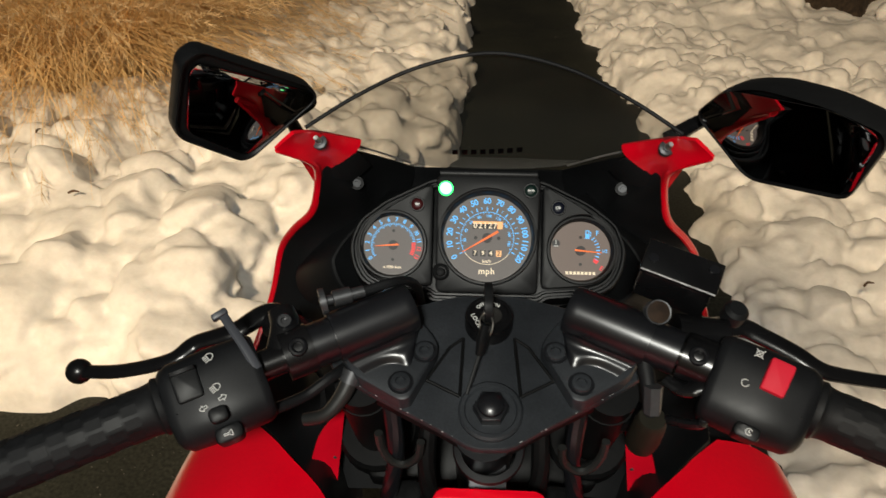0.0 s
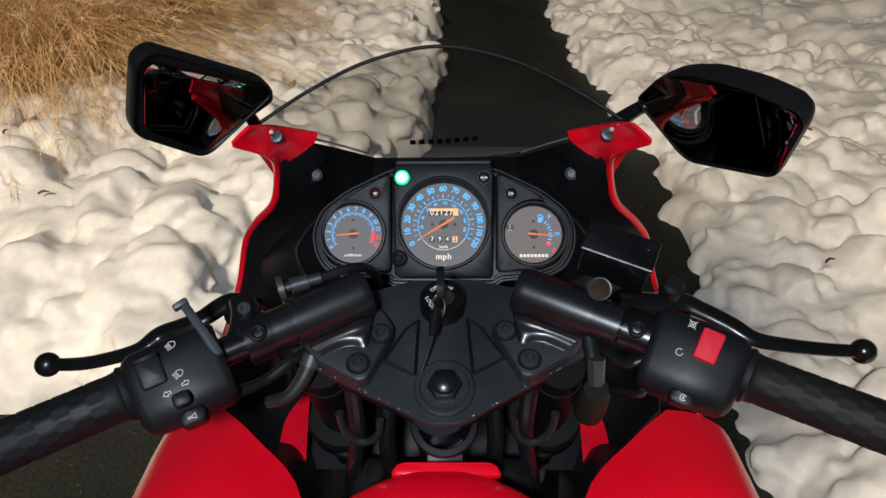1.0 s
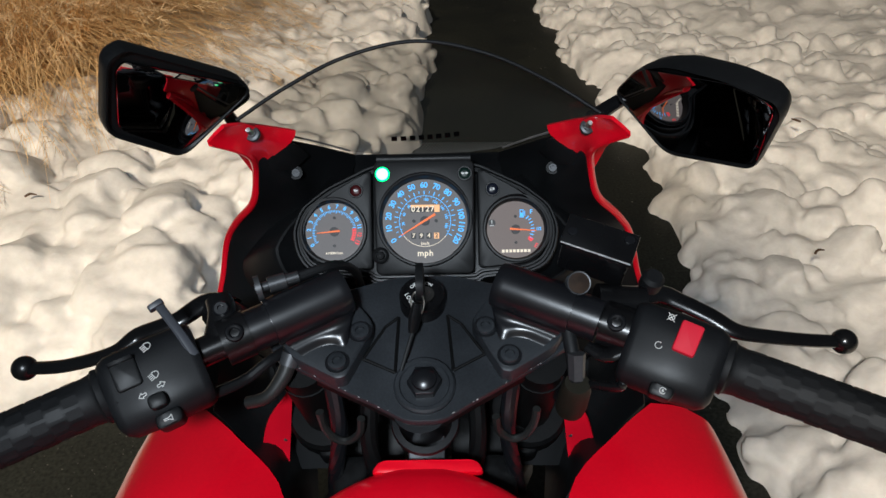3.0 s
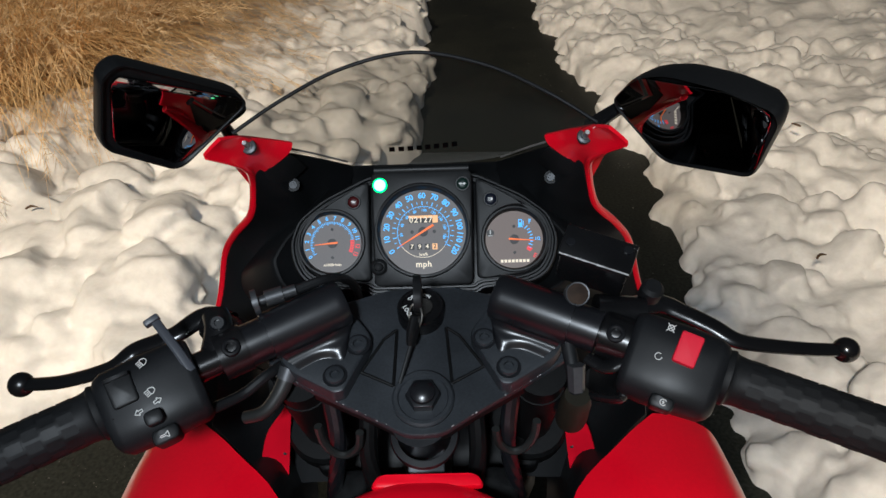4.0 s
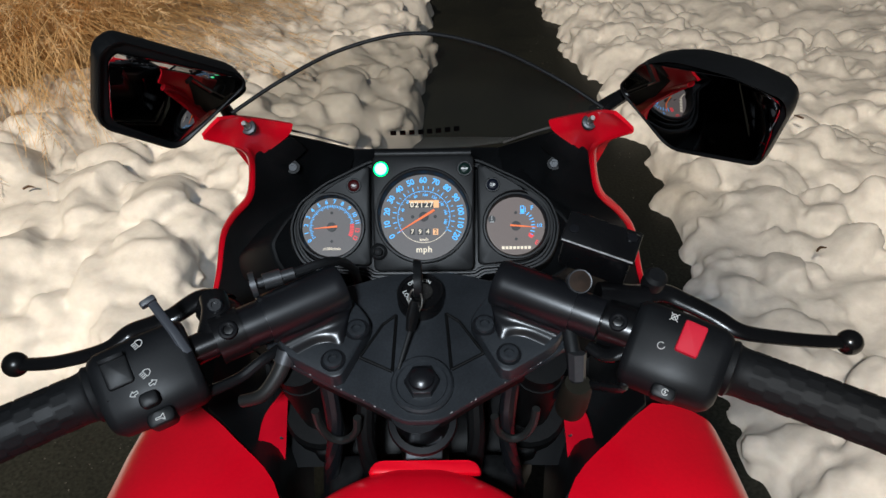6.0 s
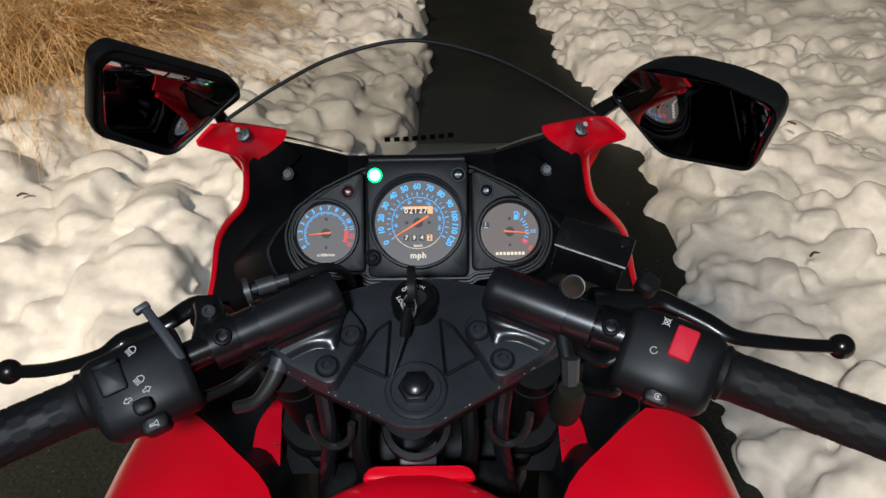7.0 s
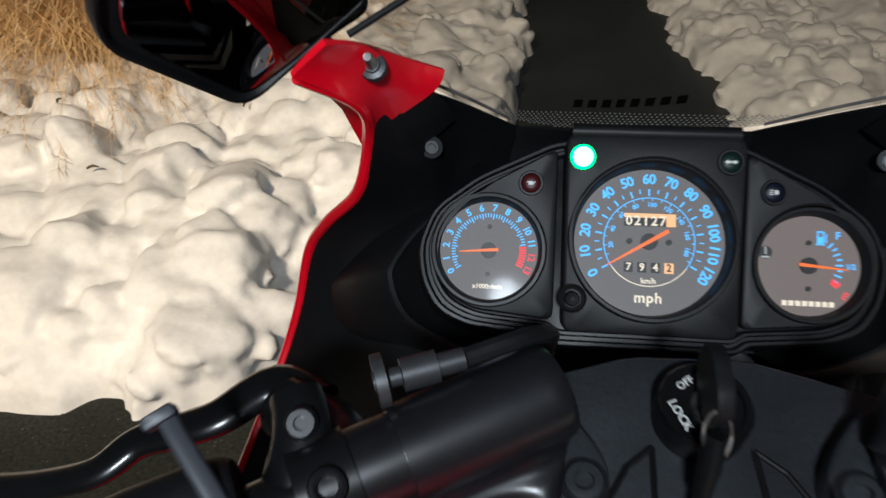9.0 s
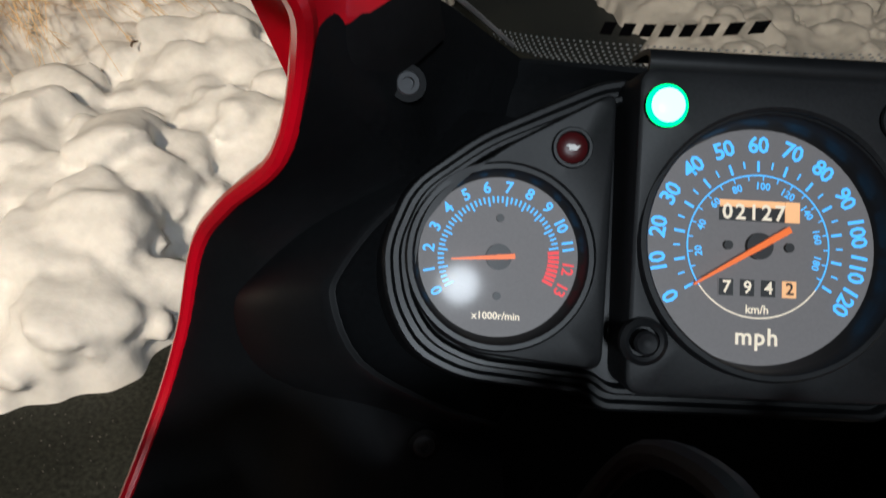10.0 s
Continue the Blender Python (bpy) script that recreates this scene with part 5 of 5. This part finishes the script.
def build_ground():
    bm = bmesh.new()
    bm.faces.new([bm.verts.new(p) for p in ((-400, -400, 0), (400, -400, 0), (400, 400, 0), (-400, 400, 0))])
    tagged(part("ground", bm, ASPHALT, None, "", 0), "dark wet asphalt path and drive", "ground", kind="structure")
    # Unseen wall, added behind the bike to close the place and bounce light.
    bm = bmesh.new()
    box(14, 0.2, 3.4, pose(0, -4.6, 1.7), 0.0, bm)
    tagged(part("wall_bounce", bm, SIDING, None, "", 0), "plain pale unseen wall, added behind for bounce light", "wall", kind="structure")
    # Unseen block, added to keep the warm lamp's light off the cockpit.
    bm = bmesh.new()
    box(0.40, 0.22, 3.08, pose(-0.90, -1.30, 1.54), 0.0, bm)
    tagged(part("wall_shade_block", bm, SIDING, None, "", 0), "plain pale unseen block, added to shade the bike", "pier", kind="structure")


def left_edge(y):
    """x of the left snow bank's border with the asphalt."""
    return np.interp(y, [1.10, 1.20, 1.28, 1.45, 1.75, 2.2, 2.7, 3.5, 5, 8, 14], [-3.0, -0.92, -0.66, -0.62, -0.55, -0.30, -0.10, -0.09, -0.12, -0.2, -0.3])


def right_edge(y):
    return np.interp(y, [-3, 0.4, 0.94, 1.15, 1.7, 1.85, 2.0, 2.2, 2.46, 2.9, 3.5, 3.95, 4.6, 8, 14],
                     [0.74, 0.70, 0.68, 0.675, 0.72, 0.75, 0.78, 0.785, 0.74, 0.70, 0.625, 0.58, 0.56, 0.5, 0.45])


def lumps(X, Y, rng, count, box_, r0, r1, lift):
    """Heights of many overlapping rounded clods: the highest at each place."""
    H = np.zeros_like(X)
    for _ in range(count):
        cx, cy = rng.uniform(box_[0], box_[1]), rng.uniform(box_[2], box_[3])
        r = r0 + (r1 - r0) * rng.random() ** 2.2
        ax, tw = rng.uniform(0.65, 1.5), rng.uniform(0, math.pi)
        i = (np.abs(X - cx) < r * 1.6) & (np.abs(Y - cy) < r * 1.6)
        if not i.any():
            continue
        dx, dy = X[i] - cx, Y[i] - cy
        u = (dx * math.cos(tw) + dy * math.sin(tw)) / ax
        v = (-dx * math.sin(tw) + dy * math.cos(tw)) * ax
        q = 1 - (u * u + v * v) / (r * r)
        dome = np.where(q > 0, np.sqrt(np.maximum(q, 0)), 0) * r * lift * rng.uniform(0.6, 1.2)
        H[i] = np.maximum(H[i], dome)
    return H


def fbm(X, Y, seed, scale):
    out = np.zeros(X.shape)
    flat = out.ravel()
    for k, (x, y) in enumerate(zip(X.ravel(), Y.ravel())):
        flat[k] = noise.fractal(Vector((x * scale + seed, y * scale - seed, seed * 0.7)), 1.0, 2.0, 4)
    return flat.reshape(X.shape)


def clod_points(k):
    """Points and faces of one blunt, blocky lump about 1 m in radius."""
    bm = bmesh.new()
    bmesh.ops.create_icosphere(bm, subdivisions=3, radius=1.0)
    for v in bm.verts:
        n = v.co.normalized()
        q = Vector([math.copysign(abs(c) ** 0.74, c) for c in n])
        f = 1 + 0.30 * noise.noise(n * 1.3 + Vector((k * 7.3, 0, 0))) + 0.14 * noise.noise(n * 3.1 + Vector((0, k * 3.1, 0)))
        v.co = Vector((q.x, q.y, q.z * 0.78)) * f * 0.85
    bm.verts.index_update()
    pts, faces = np.array([v.co[:] for v in bm.verts]), np.array([[v.index for v in f.verts] for f in bm.faces])
    bm.free()
    return pts, faces


def bank(xs, ys, edge, sign, top, seed, label, count, r_near, r_far, loose, sink, blur):
    """A heap of shovelled snow: a soft bed and many clods, melted together into one skin."""
    rng = np.random.RandomState(seed)
    X, Y = np.meshgrid(xs, ys)
    fine = fbm(X, Y, seed * 5.3, 5.0)
    rough = fbm(X, Y, seed * 3.1, 1.5)

    def depth(x, y, f=0.0):
        inside = (x - edge(y)) * sign + 0.03 * np.sin(y * 9 + seed) + 0.02 * np.sin(y * 23 + 2 * seed) + 0.04 * f
        if sign < 0:
            front = y - 1.19 + 0.04 * np.sin(x * 11 + seed) + 0.03 * np.sin(x * 27 + 2 * seed) + 0.05 * f
            inside = np.minimum(inside, front + np.maximum(0, x + 0.70) * 2.0)
        return inside
    inside = depth(X, Y, fine)
    ramp = np.clip(inside / 0.22, 0, 1)
    ramp = np.sqrt(ramp * (2 - ramp))
    H = np.where(inside > 0, ramp * (top * 0.75 + top * 0.5 * rough + 0.045 * fine), -0.05)
    nx, ny = len(xs), len(ys)
    grid = np.stack([X.ravel(), Y.ravel(), H.ravel()], 1)
    floor_ = grid * (1, 1, 0) + (0, 0, -0.12)
    idx = np.arange(nx * ny).reshape(ny, nx)
    quads = np.stack([idx[:-1, :-1], idx[:-1, 1:], idx[1:, 1:], idx[1:, :-1]], -1).reshape(-1, 4)
    ring = np.concatenate([idx[0, :-1], idx[:-1, -1], idx[-1, :0:-1], idx[:0:-1, 0]])
    nxt, n0 = np.roll(ring, -1), nx * ny
    walls = np.stack([ring, ring + n0, nxt + n0, nxt], -1)
    verts, faces = [grid, floor_], [quads.tolist(), (quads[:, ::-1] + n0).tolist(), walls.tolist()]
    n0 *= 2
    shapes = [clod_points(k + seed * 10) for k in range(12)]
    made = 0
    while made < count:
        x, y = rng.uniform(xs[0], xs[-1]), rng.uniform(ys[0], ys[-1])
        d = float(depth(x, y))
        if d < 0.0 or rng.random() > loose + (1 - loose) * math.exp(-max(d - 0.15, 0) / 0.40):
            continue
        far = min(max((y - 1.4) / 2.6, 0), 1)
        big = r_near + (r_far - r_near) * far
        r = big * (0.22 + 0.78 * rng.random() ** 2.4) * (0.45 + 0.55 * min(d / 0.25, 1))
        j, i = min(int((y - ys[0]) / (ys[1] - ys[0])), ny - 1), min(int((x - xs[0]) / (xs[1] - xs[0])), nx - 1)
        pts, fc = shapes[rng.randint(12)]
        turn = np.array(pose(0, 0, 0, rng.uniform(-35, 35), rng.uniform(-35, 35), rng.uniform(0, 360)).to_3x3())
        size = r * np.array((rng.uniform(0.8, 1.45), rng.uniform(0.8, 1.1), rng.uniform(0.7, 1.0)))
        verts.append((pts * size) @ turn.T + (x, y, max(H[j, i], 0.0) + r * (rng.uniform(-0.15, 0.40) - sink)))
        faces.append((fc + n0).tolist())
        n0 += len(pts)
        made += 1
    me = bpy.data.meshes.new("snow_bank")
    me.from_pydata(np.concatenate(verts).tolist(), [], [f for fs in faces for f in fs])
    raw = new("snow_bank", me)
    melt = raw.modifiers.new("melt", "REMESH")
    melt.mode, melt.voxel_size, melt.use_smooth_shade = "VOXEL", 0.0115, True
    soft = raw.modifiers.new("soft", "SMOOTH")
    soft.factor, soft.iterations = 0.5, blur
    skin = bpy.data.meshes.new_from_object(raw.evaluated_get(bpy.context.evaluated_depsgraph_get()))
    bpy.data.objects.remove(raw)
    skin.polygons.foreach_set("use_smooth", [True] * len(skin.polygons))
    skin.materials.clear()
    return tagged(part("snow_bank", skin, SNOW), label, "snow bank", kind="stuff")


def build_snow():
    bank(np.arange(-3.2, 0.02, 0.03), np.arange(1.08, 6.2, 0.03), left_edge, -1, 0.20, 3, "lumpy shovelled snow bank in warm lamp light", 2600, 0.15, 0.075, 0.55, 0.30, 4)
    bank(np.arange(0.42, 3.4, 0.03), np.arange(-1.6, 6.2, 0.03), right_edge, 1, 0.12, 8, "broad lumpy snow bank beside the cleared path", 2300, 0.110, 0.075, 0.07, 0.05, 2)


def build_far_snow():
    rng = np.random.RandomState(5)
    for x0, x1, edge, sign in ((-14, -0.2, left_edge, -1), (0.4, 14, right_edge, 1)):
        xs, ys = np.linspace(x0, x1, 90), np.arange(6.1, 16, 0.14)
        X, Y = np.meshgrid(xs, ys)
        inside = (X - edge(Y)) * sign
        H = np.where(inside > 0, np.clip(inside / 0.2, 0, 1) * (0.14 + 0.4 * lumps(X, Y, rng, 200, (x0, x1, 6, 16), 0.2, 0.6, 0.4)), -0.03)
        tagged(part("far_snow", grid_mesh("far_snow", xs, ys, H), SNOW), "snow-covered lawn farther along the path", "snow", kind="stuff")
    for x0, x1, y0 in ((-14, -3.15, 1.0), (3.35, 14, -1.6)):
        xs, ys = np.linspace(x0, x1, 80), np.arange(y0, 6.2, 0.12)
        X, Y = np.meshgrid(xs, ys)
        H = 0.15 + 0.35 * lumps(X, Y, rng, 160, (x0, x1, y0, 6.2), 0.2, 0.6, 0.4)
        tagged(part("far_snow", grid_mesh("far_snow", xs, ys, H), SNOW), "snow-covered lawn", "snow", kind="stuff")


def grass_clump(base, count, height, spread, seed, label):
    """Dry ornamental grass: thin arching blades and feathery plumes from one root."""
    rng = np.random.RandomState(seed)
    clump = empty("grass_clump", label, "dry grass", base)
    verts, faces = [], []

    def ribbon(root, lean, ln, droop, width, vs, fs, steps=8):
        d = Vector((math.cos(lean), math.sin(lean), 0))
        sidew = Vector((-d.y, d.x, 0))
        pts = []
        for k in range(steps + 1):
            t = k / steps
            out_ = ln * (0.25 * t + droop * t * t)
            up_ = ln * (1.05 * t - (0.25 + droop * 0.75) * t * t)
            pts.append(Vector(root) + d * out_ + Vector((0, 0, max(up_, -root[2] + 0.02 * t))))
        for k, p in enumerate(pts):
            w = width * (1 - 0.85 * k / steps)
            vs.append(tuple(p - sidew * w))
            vs.append(tuple(p + sidew * w))
            if k:
                n = len(vs)
                fs.append((n - 4, n - 3, n - 1, n - 2))
        return pts
    plume_v, plume_f = [], []
    for _ in range(count):
        a = rng.uniform(0, 2 * math.pi)
        r = spread * math.sqrt(rng.random())
        root = (r * math.cos(a), r * math.sin(a), 0.0)
        lean = a + rng.normal(0, 0.7)
        pts = ribbon(root, lean, height * rng.uniform(0.55, 1.1), rng.uniform(0.25, 0.95), rng.uniform(0.0016, 0.0040), verts, faces)
        if rng.random() < 0.28:
            tip, d = pts[-1], (pts[-1] - pts[-3]).normalized()
            for _k in range(26):
                q = tip - d * rng.uniform(0, 0.16)
                e = (d + Vector(rng.normal(0, 0.45, 3))).normalized() * rng.uniform(0.03, 0.06)
                w = Vector(rng.normal(0, 1, 3)).normalized() * 0.0013
                n = len(plume_v)
                plume_v.extend([tuple(q - w), tuple(q + w), tuple(q + e)])
                plume_f.append((n, n + 1, n + 2))
    for nm, vs, fs, mat in (("blade_mass", verts, faces, STRAW), ("plume_mass", plume_v, plume_f, PLUME)):
        me = bpy.data.meshes.new(nm)
        me.from_pydata(vs, [], fs)
        tagged(part(nm, me, mat, clump), kind="stuff")


def build_plants():
    for base, n, h, sp, seed in (((-2.00, 3.30, 0.10), 4200, 1.0, 0.55, 1), ((-1.85, 4.30, 0.10), 4200, 1.1, 0.50, 2), ((-3.0, 3.5, 0.1), 2600, 1.1, 0.6, 3), ((-2.9, 4.8, 0.1), 2200, 1.15, 0.6, 4)):
        grass_clump(base, n, h, sp, seed, "clump of dry tan ornamental grass bent by snow")
    # Bare bed with leaf litter past the right snow bank.
    rng = np.random.RandomState(12)
    xs, ys = np.arange(1.3, 5.0, 0.04), np.arange(3.8, 6.1, 0.04)
    X, Y = np.meshgrid(xs, ys)
    H = 0.25 + 0.03 * np.sin(X * 5) * np.sin(Y * 7) - 0.35 * np.clip((4.40 - Y + 0.12 * np.sin(X * 6) + 0.06 * np.sin(X * 17)) / 0.2, 0, 1) - 0.35 * np.clip((2.05 - X + 0.1 * np.sin(Y * 9)) / 0.2, 0, 1)
    tagged(part("planting_bed", grid_mesh("planting_bed", xs, ys, H + 0.02), SOIL), "dark bare planting bed with leaf litter", "planting bed", kind="structure")
    vs, fs = [], []
    for _ in range(900):
        x, y = rng.uniform(2.0, 4.8), rng.uniform(4.30, 6.0)
        q = Vector((x, y, 0.30 + rng.uniform(-0.02, 0.04)))
        a, b = Vector(rng.normal(0, 1, 3)).normalized() * rng.uniform(0.015, 0.035), Vector(rng.normal(0, 1, 3)).normalized() * 0.015
        n = len(vs)
        vs.extend([tuple(q - a), tuple(q + b), tuple(q + a), tuple(q - b)])
        fs.append((n, n + 1, n + 2, n + 3))
    me = bpy.data.meshes.new("leaf_litter")
    me.from_pydata(vs, [], fs)
    tagged(part("leaf_litter", me, LEAF), "scattered dead brown leaves", "leaves", kind="stuff")


def build_crumbs():
    # Snow crumbs and grit scattered on the asphalt along both banks, and bits of twig on the snow.
    rng = np.random.RandomState(21)
    vs, fs = [], []

    def chip(p, size):
        n = len(vs)
        for _k in range(6):
            q = Vector(rng.normal(0, 1, 3)).normalized() * size * rng.uniform(0.7, 1.2)
            vs.append((p[0] + q.x, p[1] + q.y, max(p[2] + q.z * 0.7, 0.001)))
        for f in ((0, 1, 2), (0, 2, 3), (0, 3, 4), (0, 4, 1), (5, 2, 1), (5, 3, 2), (5, 4, 3), (5, 1, 4)):
            fs.append(tuple(n + i for i in f))
    for _ in range(420):
        y = rng.uniform(0.2, 5.5)
        d = abs(rng.normal(0, 0.10))
        if rng.random() < 0.5 and y > 1.3:
            x = float(left_edge(y)) + d
        else:
            x = float(right_edge(y)) - d - 0.02
        chip((x, y, 0.002), rng.uniform(0.001, 0.0042))
    for _ in range(220):
        chip((rng.uniform(-1.5, -0.55), 1.20 - abs(rng.normal(0, 0.13)), 0.002), rng.uniform(0.0008, 0.003))
    me = bpy.data.meshes.new("snow_crumbs")
    me.from_pydata(vs, [], fs)
    tagged(part("snow_crumbs", me, GRIT), "scattered dirty snow crumbs and grit on asphalt", "snow", kind="stuff")
    for x, y, z, a in ((-1.27, 1.86, 0.24, 20), (-0.95, 2.25, 0.26, 80), (1.25, 2.30, 0.22, 140), (1.02, 1.55, 0.2, 30), (-1.55, 2.20, 0.28, 100)):
        bm = tube([(-0.016, 0, 0), (0, 0.004, 0.004), (0.018, -0.003, 0.001)], [0.003, 0.004, 0.0015], 6, 3)
        tw = part("twig", bm, LEAF)
        tw.matrix_basis = pose(x, y, z, 0, 0, a)
        tagged(tw, "short dark bit of twig on snow", "twig", "twigs on the snow")


build_ground()
build_snow()
build_crumbs()
build_far_snow()
build_plants()
